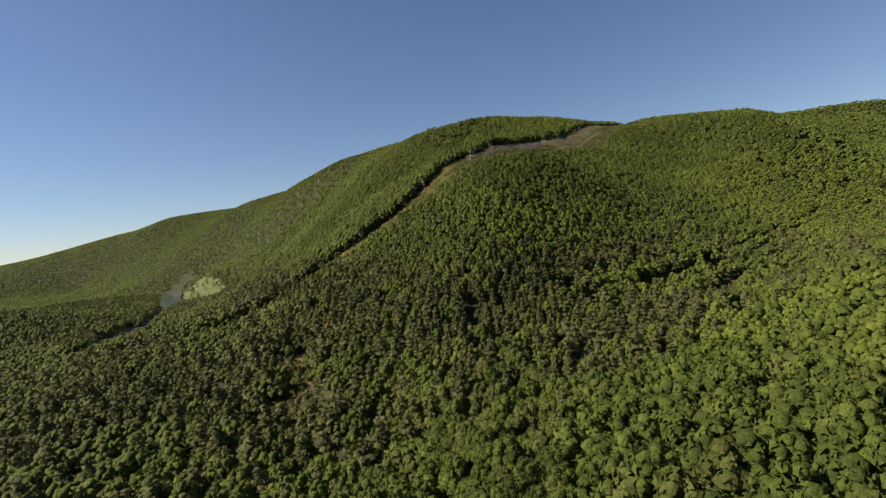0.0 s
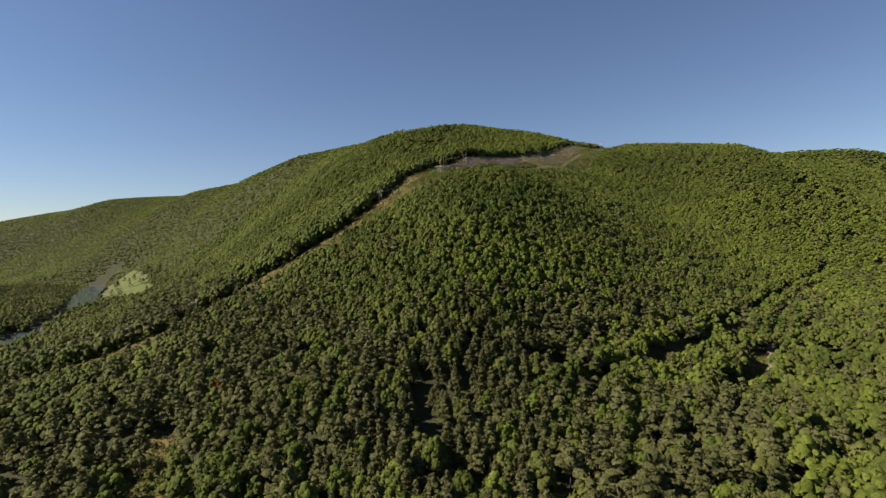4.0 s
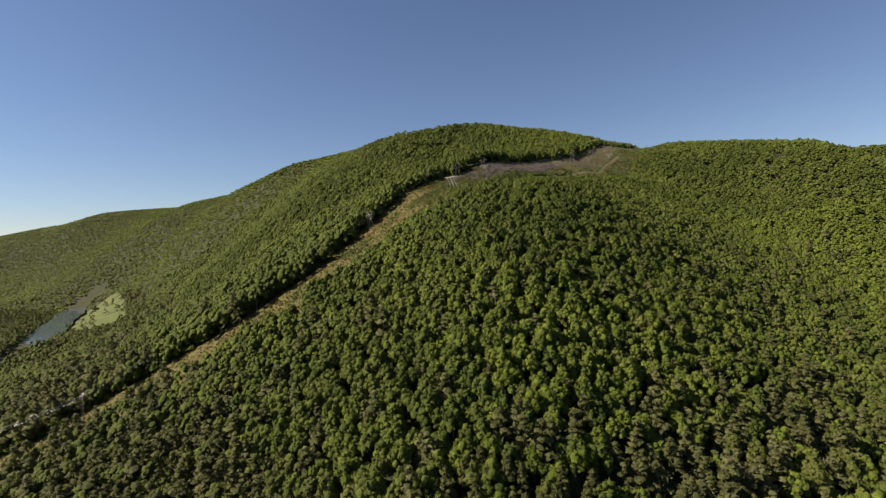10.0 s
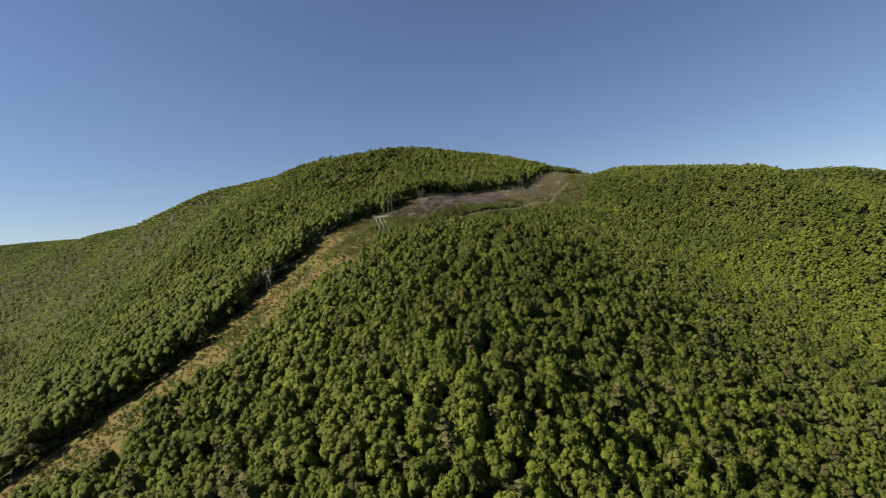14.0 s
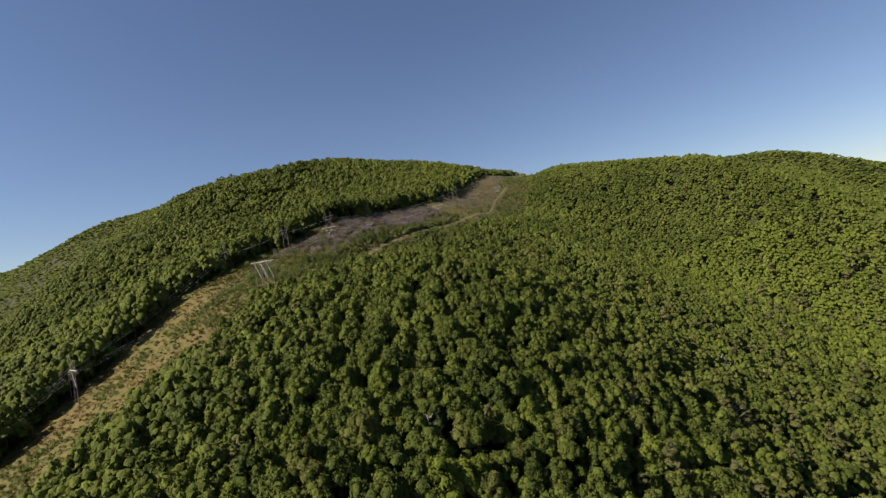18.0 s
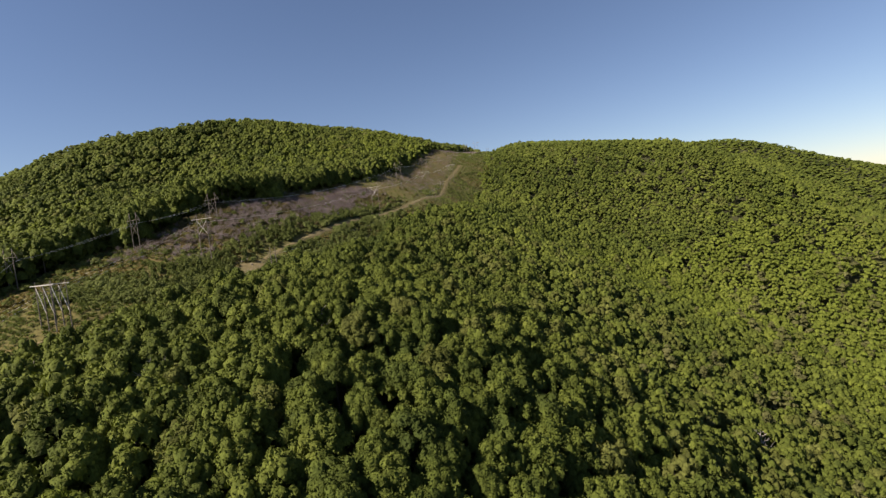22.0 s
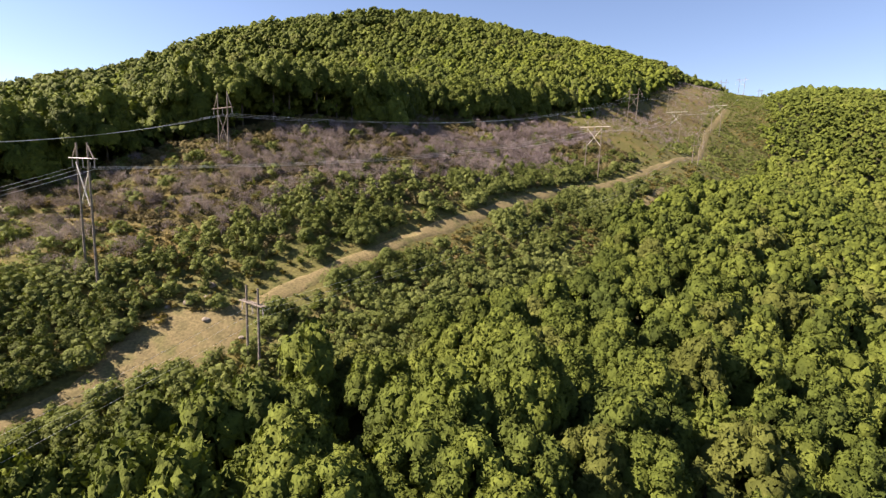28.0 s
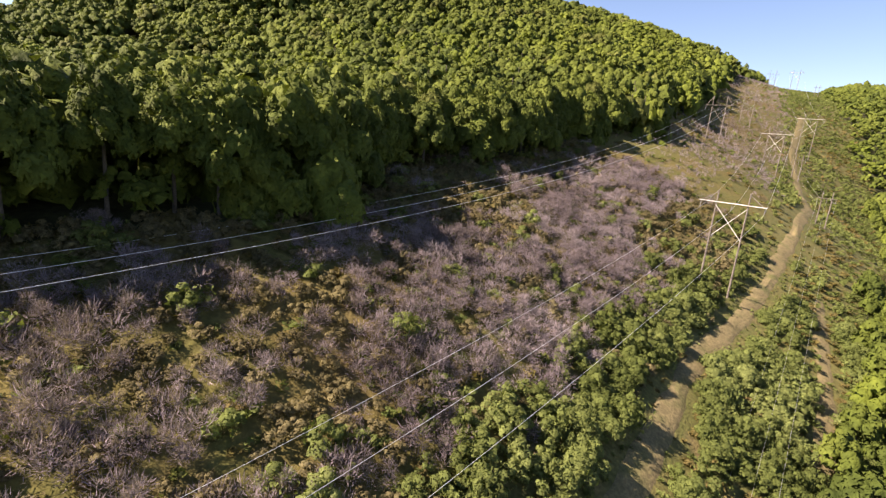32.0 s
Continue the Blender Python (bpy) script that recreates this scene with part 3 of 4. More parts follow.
def lone_pines(x, y, z, tall):
    crowns = [shared_mesh("crown", tv, tf, M_PINE) for tv, tf in T_PINE_HERO]
    tv, tf = trunk_template(7, 1.0, 0.25, 0, 1.0, 0.0)
    bole = shared_mesh("trunk", tv, tf, M_BARK)
    for k in range(len(x)):
        top = new("pine_tree")
        top.matrix_basis = pose(x[k], y[k], z[k] - 0.4, 0, 0, RNG.uniform(0, 360))
        tagged(top, "tall grey-olive white pine on the valley floor", "pine tree", group="pines of the valley")
        t = new("trunk", bole)
        t.parent, t.scale = top, (0.26, 0.26, tall[k] * 0.95)
        c = new("crown", crowns[RNG.integers(len(crowns))])
        c.parent = top
        c.scale = (tall[k], tall[k], tall[k])


def plant():
    x, y = jittered(-1000, 900, -60, 1460, 6.9)
    keep = ~openings(x, y)
    # the woods behind the start are planted more coarsely below
    keep &= (y > 40) & (np.abs(np.arctan2(x, y + 60)) < radians(60))
    x, y = x[keep], y[keep]
    d, _ = along(FLIGHT, x, y)
    thin = (d > 420) & (RNG.uniform(size=len(x)) < 0.30)
    x, y, d = x[~thin], y[~thin], d[~thin]
    # bigger, wider-spaced trees on the valley floor
    vale = np.clip((-45 - height(x, y)) / 25, 0, 1) * (x > -500)
    thin = RNG.uniform(size=len(x)) < 0.38 * vale
    x, y, d, vale = x[~thin], y[~thin], d[~thin], vale[~thin]
    z = surface(x, y)
    pine = RNG.uniform(size=len(x)) < pine_share(x, y)
    sx = RNG.uniform(3.6, 5.6, len(x))
    tall = RNG.uniform(9.6, 13.6, len(x)) + 0.7 * sx
    sx, tall = sx * (1 + 0.3 * vale), tall * (1 + 0.22 * vale * RNG.uniform(0.3, 1.3, len(x)))
    dc, side = along(CORRIDOR, x, y)
    brink = (side < 0) & (dc < corridor_half(y, side) + 13) & (y > 480)
    tall = np.where(brink, np.clip(tall, 15.5, 19.0) + 3.0 * (y < 760) - 2.5 * np.clip((y - 870) / 30, 0, 1), tall)
    sx = np.where(brink, sx * 1.22, sx)
    # broad uneven crowns on the hilltop west of the corridor
    crest = (side < 0) & (y > 800) & (d < 420)
    sx = np.where(crest, sx * RNG.choice([0.8, 1.05, 1.45], len(x), p=[0.3, 0.35, 0.35]), sx)
    tall = np.where(crest & ~brink, tall + 0.2 * (sx - 4.6), tall)
    tall = tall + np.where((x < -100) & (y > 480) & (d > 200), RNG.normal(size=len(x)) * 1.3, 0)
    low_end = ((x + 355) / 75) ** 2 + ((y - 512) / 34) ** 2 < 1
    small = np.where(low_end, 0.38, 1.0) * np.where((side > 0) & (y > 600), np.clip((dc - corridor_half(y, side)) / 26, 0, 1) * 0.5 + 0.5, 1.0)
    sx, tall = sx * (0.35 + 0.65 * small), tall * small
    # the east slope gets more bright crowns, standing in for veiling glare there
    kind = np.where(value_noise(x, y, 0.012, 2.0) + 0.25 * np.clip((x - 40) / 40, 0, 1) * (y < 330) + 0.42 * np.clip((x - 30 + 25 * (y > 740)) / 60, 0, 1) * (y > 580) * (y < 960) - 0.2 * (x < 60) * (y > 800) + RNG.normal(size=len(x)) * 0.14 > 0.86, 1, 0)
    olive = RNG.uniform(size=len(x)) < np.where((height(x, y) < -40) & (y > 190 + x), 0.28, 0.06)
    # extra olive crowns lighten the same slope, again in place of glare
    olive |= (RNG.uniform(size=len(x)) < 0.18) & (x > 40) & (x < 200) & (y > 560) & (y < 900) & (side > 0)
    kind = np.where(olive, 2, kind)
    # trees that the flight passes close by stand as single things, the rest as woods
    close = ((y > 560) & (y < 960) & (x > -95) & (x < 165) & (d < 90)) | ((y > 790) & (y < 1010) & (d < 150) & (x < 110))
    order = np.argsort(np.where(close & ~pine, d - 0.08 * (y - 560), 1e9))
    lone = np.zeros(len(x), bool)
    lone[order[:215]] = True
    order = np.argsort(np.where(brink & ~lone & ~pine & (y > 820), d, 1e9))
    lone[order[:60]] = True
    dale = (y > 110) & (y < 460) & (d < 130)
    order = np.argsort(np.where(dale & ~pine, d + 0.15 * np.abs(y - 200), 1e9))
    lone[order[:80]] = True
    lone_pine = np.zeros(len(x), bool)
    order = np.argsort(np.where(dale & pine, d + 0.1 * np.abs(y - 330), 1e9))
    lone_pine[order[:210]] = True
    lone_pine &= pine
    far = d > 330
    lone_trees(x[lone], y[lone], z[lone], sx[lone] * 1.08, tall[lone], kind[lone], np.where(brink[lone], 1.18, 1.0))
    lone_pines(x[lone_pine], y[lone_pine], z[lone_pine], tall[lone_pine] * RNG.uniform(0.9, 1.35, int(lone_pine.sum())))
    close = close & ~lone & ~pine
    foot = (d < 112) & (y > 60) & (y < 570) & ~close
    # the western hilltop stands close beside the end of the flight
    hill = (((x > -330) & (x < 90) & (y > 830) & (y < 1230) & (d < 340)) | ((x > 60) & (x < 350) & (y > 640) & (y < 1150) & (d < 300))) & ~close & ~foot & ~lone
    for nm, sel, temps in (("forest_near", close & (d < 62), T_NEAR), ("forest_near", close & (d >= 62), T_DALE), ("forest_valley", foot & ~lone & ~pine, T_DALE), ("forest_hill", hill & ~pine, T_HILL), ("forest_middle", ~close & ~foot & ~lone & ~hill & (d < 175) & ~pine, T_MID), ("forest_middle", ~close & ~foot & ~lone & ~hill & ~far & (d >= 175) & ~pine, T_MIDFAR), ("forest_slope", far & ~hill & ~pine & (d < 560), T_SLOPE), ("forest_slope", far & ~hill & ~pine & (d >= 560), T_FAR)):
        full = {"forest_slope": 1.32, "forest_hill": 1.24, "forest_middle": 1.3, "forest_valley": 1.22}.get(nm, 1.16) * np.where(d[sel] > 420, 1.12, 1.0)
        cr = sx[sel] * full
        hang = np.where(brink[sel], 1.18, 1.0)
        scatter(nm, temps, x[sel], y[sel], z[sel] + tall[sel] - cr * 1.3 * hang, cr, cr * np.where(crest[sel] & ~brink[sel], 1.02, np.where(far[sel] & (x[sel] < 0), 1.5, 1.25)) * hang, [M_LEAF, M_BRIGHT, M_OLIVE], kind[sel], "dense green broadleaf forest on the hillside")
    for nm, sel, temps in (("pine_forest", pine & ~far & ~lone_pine, T_PINE_MID), ("pine_forest", pine & far, T_PINE_FAR)):
        h = tall[sel] * RNG.uniform(0.95, 1.4, int(sel.sum()))
        scatter(nm, temps, x[sel], y[sel], z[sel], h * 1.12, h, [M_PINE], np.zeros(sel.sum(), int), "grey-olive white pines on the valley floor", "pine forest")
    sel = (d < 220) & ~lone & ~lone_pine
    scatter("trunks", T_TRUNK, x[sel], y[sel], z[sel] - 0.5, np.full(sel.sum(), 0.24), tall[sel] * 0.85, [M_BARK], np.zeros(sel.sum(), int), "grey-brown trunks under the canopy", "trunks")
    # growth added under the crowns by the western edge, to block leaking sun
    x, y = jittered(-560, 330, 440, 1400, 4.4)
    dc, side = along(CORRIDOR, x, y)
    over = dc - corridor_half(y, side)
    sel = (side < 0) & (over > 1.5) & (over < 36) & ~openings(x, y)
    x, y, over = x[sel], y[sel], over[sel]
    cr = RNG.uniform(3.0, 4.6, len(x))
    low = np.clip(over / 7, 0.4, 1)
    scatter("forest_edge", T_MID, x, y, surface(x, y) + 1.2 + RNG.uniform(0, 4.5, len(x)) * low, cr * (0.5 + 0.5 * low), cr * 1.5 * low, [M_LEAF], np.zeros(len(x), int), "thick young growth added to darken the forest edge")
    # bushy young trees along the east edge and between the crowns beside the corridor
    x, y = jittered(-90, 170, 740, 1120, 4.4)
    dc, side = along(CORRIDOR, x, y)
    over = dc - corridor_half(y, side)
    sel = (side > 0) & (over > -2) & (over < 42) & ~openings(x, y)
    x, y = x[sel], y[sel]
    n = len(x)
    cr = RNG.uniform(1.5, 3.2, n)
    scatter("young_trees", T_YOUNG, x, y, surface(x, y) + cr * 0.9, cr, cr * RNG.uniform(1.1, 1.7, n), [M_LEAF, M_BRIGHT, M_OLIVE], RNG.choice(3, n, p=[0.6, 0.27, 0.13]), "bushy young broadleaf trees beside the corridor")
    x, y = jittered(-80, 120, 560, 800, 6.0)
    sel = ~in_corridor(x, y, 2)
    x, y = x[sel], y[sel]
    n = len(x)
    cr = RNG.uniform(2.6, 4.3, n)
    scatter("understory", T_YOUNG, x, y, surface(x, y) + 2.5 + cr * 1.3, cr, cr * RNG.uniform(1.2, 1.8, n), [M_LEAF], np.zeros(n, int), "leafy understory below the tall crowns")
    # woods that close the place behind and beside the flight
    x, y = jittered(-1100, 1000, -700, 1460, 16.5)
    sel = ~((y > 40) & (np.abs(np.arctan2(x, y + 60)) < radians(60)) & (x > -1000) & (x < 900)) & ~openings(x, y)
    x, y = x[sel], y[sel]
    cr = RNG.uniform(10.5, 14.5, len(x))
    scatter("far_woods", T_WOODS, x, y, surface(x, y) + 1.0, cr, cr * 0.7, [M_LEAF], np.zeros(len(x), int), "green woods beside the valley", "woods")
    # far woods
    x, y = jittered(-4000, 1900, -100, 3600, 16.5)
    inner = (x > -1000) & (x < 900) & (y < 1460) & (y > -60)
    ang = np.arctan2(x, y)
    keep = ~inner & ~openings(x, y) & (np.abs(ang) < radians(60)) & (np.hypot(x, y) < 4800) & (y > -0.9 * x - 700) & (y > 300)
    x, y = x[keep], y[keep]
    z = surface(x, y)
    terrace = (x > -1900) & (y < 1700) & (np.arctan2(-x, y) < radians(56)) & (z < -60)
    x, y, z = x[~terrace], y[~terrace], z[~terrace]
    sx = RNG.uniform(11, 15, len(x))
    scatter("far_woods", T_WOODS, x, y, z + 1.0, sx, sx * 0.68, [M_LEAF, M_BRIGHT], (RNG.uniform(size=len(x)) < 0.1).astype(int), "far green woods on the valley sides", "woods")


    # terrace over the river's far bank: pines and low woods added for its shade
    x, y = jittered(-1900, -1000, 600, 1700, 10.5)
    z = surface(x, y)
    sel = ~openings(x, y) & (np.arctan2(-x, y) < radians(56)) & (z < -60)
    x, y, z = x[sel], y[sel], z[sel]
    h = RNG.uniform(15, 25, len(x))
    scatter("pine_forest", T_PINE_FAR, x, y, z - 3.0, h * 1.25, h, [M_PINE, M_LEAF], (RNG.uniform(size=len(x)) < 0.4).astype(int), "pines and mixed trees put on the river terrace to darken it", "pine forest")


plant()

# ---------------- power line ----------------


def tube(bm, a, b, r0, r1, n=8):
    a, b = Vector(a), Vector(b)
    d = (b - a)
    q = d.to_track_quat("Z", "Y").to_matrix().to_4x4()
    m = Matrix.Translation((a + b) / 2) @ q
    bmesh.ops.create_cone(bm, cap_ends=True, segments=n, radius1=r0, radius2=r1, depth=d.length, matrix=m)


def box(bm, a, b, w, h):
    """A squared timber from a to b."""
    a, b = Vector(a), Vector(b)
    d = b - a
    m = Matrix.Translation((a + b) / 2) @ d.to_track_quat("Z", "X").to_matrix().to_4x4() @ Matrix.Diagonal((w, h, d.length, 1))
    bmesh.ops.create_cube(bm, size=1, matrix=m)


def part(name, bm, mat, parent, label=""):
    me = bpy.data.meshes.new(name)
    bm.to_mesh(me)
    bm.free()
    me.materials.append(mat)
    ob = new(name, me)
    ob.parent = parent
    return tagged(ob, label) if label else ob


def single(name, fn, mat, parent, label=""):
    bm = bmesh.new()
    fn(bm)
    return part(name, bm, mat, parent, label)


def h_frame(label, x, y, heading, tall=17.0, gap=4.7, arm=9.6, pale=False, braced=True, poles=2, drop=2.2):
    """A timber H-frame: poles, crossarm, X brace, ground wire peaks, insulator strings."""
    top = new("pylon")
    tagged(top, label, "power pylon", group="pylons of the power line")
    top.matrix_basis = pose(x, y, float(surface(x, y)) - 0.3, 0, 0, heading)
    za = tall - drop
    xs = [gap * (k - (poles - 1) / 2) for k in range(poles)]
    for px in xs:
        single("pole", lambda bm: tube(bm, (px, 0, 0), (px, 0, tall), 0.19, 0.13), M_POLE, top)
    single("crossarm", lambda bm: (box(bm, (-arm / 2, -0.24, za), (arm / 2, -0.24, za), 0.12, 0.26), box(bm, (-arm / 2, 0.24, za), (arm / 2, 0.24, za), 0.12, 0.26)),
           M_ARM if pale else M_POLE, top, "pale sun-bleached crossarm" if pale else "")
    if braced:
        for k in range(poles - 1):
            for a, b in ((0, 1), (1, 0)):
                single("brace", lambda bm: box(bm, (xs[k + a], 0.2 * (a - b), za - 0.6), (xs[k + b], 0.2 * (a - b), za - 6.6), 0.11, 0.14), M_ARM if pale else M_POLE, top)
        for px, s in ((xs[0], -1), (xs[-1], 1)):
            single("knee_brace", lambda bm: box(bm, (px, 0, tall - 0.3), (px + s * (arm - gap * (poles - 1)) * 0.42, 0, za), 0.12, 0.14), M_POLE, top)
    for px in (-arm / 2 + 0.25, 0, arm / 2 - 0.25):
        def string(bm, px=px):
            for k in range(5):
                tube(bm, (px, 0, za - 0.35 - 0.2 * k), (px, 0, za - 0.47 - 0.2 * k), 0.13, 0.06, 8)
            tube(bm, (px, 0, za - 0.1), (px, 0, za - 1.4), 0.03, 0.03, 6)
        single("insulator", string, M_GLASS, top, "dark porcelain insulator string")
    return top, za - 1.4, arm


# place and height above the sea of each pylon's top
LINE_WEST = [(-480, 476, -80), (-310, 580, -8), (-146, 702, 81), (-105, 782, 123), (-74, 814, 137.5), (-48, 847, 143), (79, 1035, 180.5), (118, 1101, 188.5), (240, 1345, 240)]
LINE_MID = [(-470, 455, -82), (-290, 560, -20), (-140, 694, 78), (-74, 742, 118), (-45, 807, 130), (43.5, 928, 147.3), (103, 1038, 166.5), (145, 1095, 178), (255, 1335, 238)]
LINE_EAST = [(-60, 700, 94), (-17, 802, 112.5), (102, 998, 149), (125, 1060, 158), (270, 1325, 228)]


def angle_frame(label, x, y, heading, tall=17.0):
    """A braced four-pole angle pylon: two rows of poles, two crossarms tied by struts."""
    top = new("pylon")
    tagged(top, label, "power pylon", group="pylons of the power line")
    top.matrix_basis = pose(x, y, float(surface(x, y)) - 0.3, 0, 0, heading)
    za, gx, gy = tall - 1.2, 4.2, 2.0
    for px in (-gx, 0, gx):
        for py in (-gy, gy):
            single("pole", lambda bm: tube(bm, (px, py, 0), (px, py, tall if px else tall - 1), 0.19, 0.13), M_POLE, top)
    for py in (-gy, gy):
        single("crossarm", lambda bm: box(bm, (-6.4, py - 0.25, za), (6.4, py - 0.25, za), 0.2, 0.4), M_ARM, top, "pale sun-bleached crossarm")
        for px in (-gx, 0):
            single("brace", lambda bm: box(bm, (px, py, za - 0.5), (px + gx, py, za - 8.5), 0.15, 0.2), M_ARM, top)
    for k in range(6):
        px = -6.0 + 2.0 * k
        single("strut", lambda bm: box(bm, (px, -gy if k % 2 else gy, za + 0.1), (px + 2.0, gy if k % 2 else -gy, za + 0.1), 0.14, 0.18), M_ARM, top)
    for px in (-5.8, 0.6, 5.8):
        def string(bm, px=px):
            for k in range(5):
                tube(bm, (px, 0, za - 0.35 - 0.2 * k), (px, 0, za - 0.47 - 0.2 * k), 0.13, 0.06, 8)
            tube(bm, (px, 0, za), (px, 0, za - 1.4), 0.03, 0.03, 6)
        single("insulator", string, M_GLASS, top, "dark porcelain insulator string")
    return top, za - 1.4, 12.1


def power_line(stops, kind):
    ends = []
    for k, (x, y, peak) in enumerate(stops):
        tall = peak + 0.3 - float(surface(x, y))
        tall = min(max(tall, 11.5 if kind != "east" else 8.5), {"west": 17.5, "mid": 21.5, "east": 11.5}[kind])
        ax, ay = stops[max(0, k - 1)][:2]
        bx, by = stops[min(len(stops) - 1, k + 1)][:2]
        head = math.degrees(math.atan2(by - ay, bx - ax)) - 90
        if kind == "east":
            top, zi, arm = h_frame("short two-pole timber pylon with a single crossarm", x, y, head, tall, 2.6, 5.2, braced=False)
        elif kind == "mid" and k == 3:
            top, zi, arm = angle_frame("braced timber angle pylon with two tied crossarms", x, y, head, min(tall, 15.0))
        elif kind == "mid":
            top, zi, arm = h_frame("tall timber H-frame pylon with a pale crossarm", x, y, head, tall, gap=5.2, arm=11.0, pale=True)
        else:
            top, zi, arm = h_frame("weathered timber H-frame pylon beside the forest edge", x, y, head, tall, drop=3.4)
        ends.append((top.matrix_basis.copy(), zi, arm))
    for k in range(len(ends) - 1):
        for s in (-1, 0, 1):
            (ma, za, aa), (mb, zb, ab) = ends[k], ends[k + 1]
            a = ma @ Vector((s * (aa / 2 - 0.25), 0, za))
            b = mb @ Vector((s * (ab / 2 - 0.25), 0, zb))
            cable(a, b, {"west": 0.022, "mid": 0.017, "east": 0.008}[kind], 0.028 if kind == "west" else 0.02)


def cable(a, b, r, sag=0.022):
    cu = bpy.data.curves.new("power_cable", "CURVE")
    cu.dimensions, cu.bevel_depth, cu.bevel_resolution = "3D", r, 1
    sp = cu.splines.new("POLY")
    n = 24
    sp.points.add(n)
    drop = (b - a).length * sag
    for i in range(n + 1):
        u = i / n
        p = a.lerp(b, u)
        sp.points[i].co = (p.x, p.y, p.z - 4 * drop * u * (1 - u), 1)
    cu.materials.append(M_WIRE)
    ob = new("power_cable", cu)
    tagged(ob, "thin bright aluminium cable hung between pylons", "cable", group="cables of the power line")


power_line(LINE_WEST, "west")
power_line(LINE_MID, "mid")
power_line(LINE_EAST, "east")

# ---------------- corridor plants ----------------


def bush_template(rng, n, size, lobes=5, stretch=1.0, upright=False):
    pts, nrm = [], []
    lc = np.stack([rng.uniform(-0.5, 0.5, lobes), rng.uniform(-0.5, 0.5, lobes), rng.uniform(0.2, 0.75, lobes)], 1)
    lr = rng.uniform(0.35, 0.55, lobes)
    while len(pts) < n:
        k = rng.integers(lobes)
        d = rng.normal(size=3)
        d /= np.linalg.norm(d)
        p = lc[k] + d * lr[k] * rng.uniform(0.6, 1.05)
        if p[2] < 0.02:
            continue
        if upright:
            p = p * np.array([0.75, 0.75, 1.5]) * np.array([1.15 - 0.5 * p[2], 1.15 - 0.5 * p[2], 1])
        pts.append(p)
        q = d + rng.normal(size=3) * (0.9 if stretch > 1.5 else 0.45)
        nrm.append(q / np.linalg.norm(q))
    if stretch > 1.2:
        return quads(np.array(pts), np.array(nrm), size, rng, stretch)
    return blades(np.array(pts), np.array(nrm), size, rng)


def twig_template(rng, n, lobes=7, thick=(0.007, 0.015)):
    """A bare bush: many thin forked twigs standing out from a few low stems."""
    lc = np.stack([rng.uniform(-0.6, 0.6, lobes), rng.uniform(-0.6, 0.6, lobes), rng.uniform(0.15, 0.75, lobes)], 1)
    lr = rng.uniform(0.3, 0.5, lobes)
    k = rng.integers(lobes, size=n)
    d = rng.normal(size=(n, 3)) + np.array([0, 0, 0.35])
    d /= np.linalg.norm(d, axis=1)[:, None]
    a = lc[k] + d * (lr[k] * rng.uniform(0.35, 0.95, n))[:, None]
    a[:, 2] = np.maximum(a[:, 2], 0.0)
    e = d + rng.normal(size=(n, 3)) * 0.35 + np.array([0, 0, 0.3])
    b = a + e * rng.uniform(0.08, 0.24, n)[:, None]
    w = np.cross(e, rng.normal(size=(n, 3)))
    w *= (rng.uniform(*thick, n) / (np.linalg.norm(w, axis=1) + 1e-9))[:, None]
    v = np.stack([a - w, a + w, b], 1).reshape(-1, 3)
    return v, np.arange(3 * n).reshape(n, 3)


def rounded(leaves, lobes, core, tall=0.8, lift=0.3, cut=-0.2):
    """A bush: soft lobes of foliage under loose leaves or twigs."""
    v, f = crown_template(RNG, 0, 0.1, lobes, tall=tall, spread=0.55, lobe_r=(0.26, 0.42), core=core, cut=cut)
    lv, lf = leaves
    return np.concatenate([v * np.array([1, 1, 0.85]) + np.array([0, 0, lift]), lv]), np.concatenate([f, lf + len(v)])


B_GREEN = [rounded(bush_template(RNG, 110, 0.075, 7), 6, 1) for _ in range(5)]
B_SAPLING = [rounded(bush_template(RNG, 140, 0.075, 7, 1.0, True), 6, 1, 1.2, 0.35) for _ in range(4)]
B_GREYFAR = [twig_template(RNG, 46, 6, (0.04, 0.09)) for _ in range(4)]
B_GREY = [twig_template(RNG, 680, 9, (0.008, 0.017)) for _ in range(6)]
B_LOW = [bush_template(RNG, 20, 0.26) for _ in range(4)]
B_FARTUFT = [bush_template(RNG, 9, 0.26, 3, 1.5) for _ in range(4)]
B_TUFT = [bush_template(RNG, 26, 0.15, 3, 1.7) for _ in range(4)]
B_HERO = [rounded(bush_template(RNG, 380, 0.050, 10), 10, 2) for _ in range(6)]


def lone_shrubs(x, y, z, s):
    meshes = [shared_mesh("shrub", tv, tf, M_SHRUB) for tv, tf in B_HERO]
    for k in range(len(x)):
        ob = new("shrub", meshes[RNG.integers(len(meshes))])
        ob.matrix_basis = pose(x[k], y[k], z[k] - 0.1, 0, 0, RNG.uniform(0, 360)) @ Matrix.Diagonal((s[k], s[k], s[k] * RNG.uniform(0.9, 1.3), 1))
        tagged(ob, "rounded leafy green shrub beside the track", "shrub", group="shrubs beside the track")


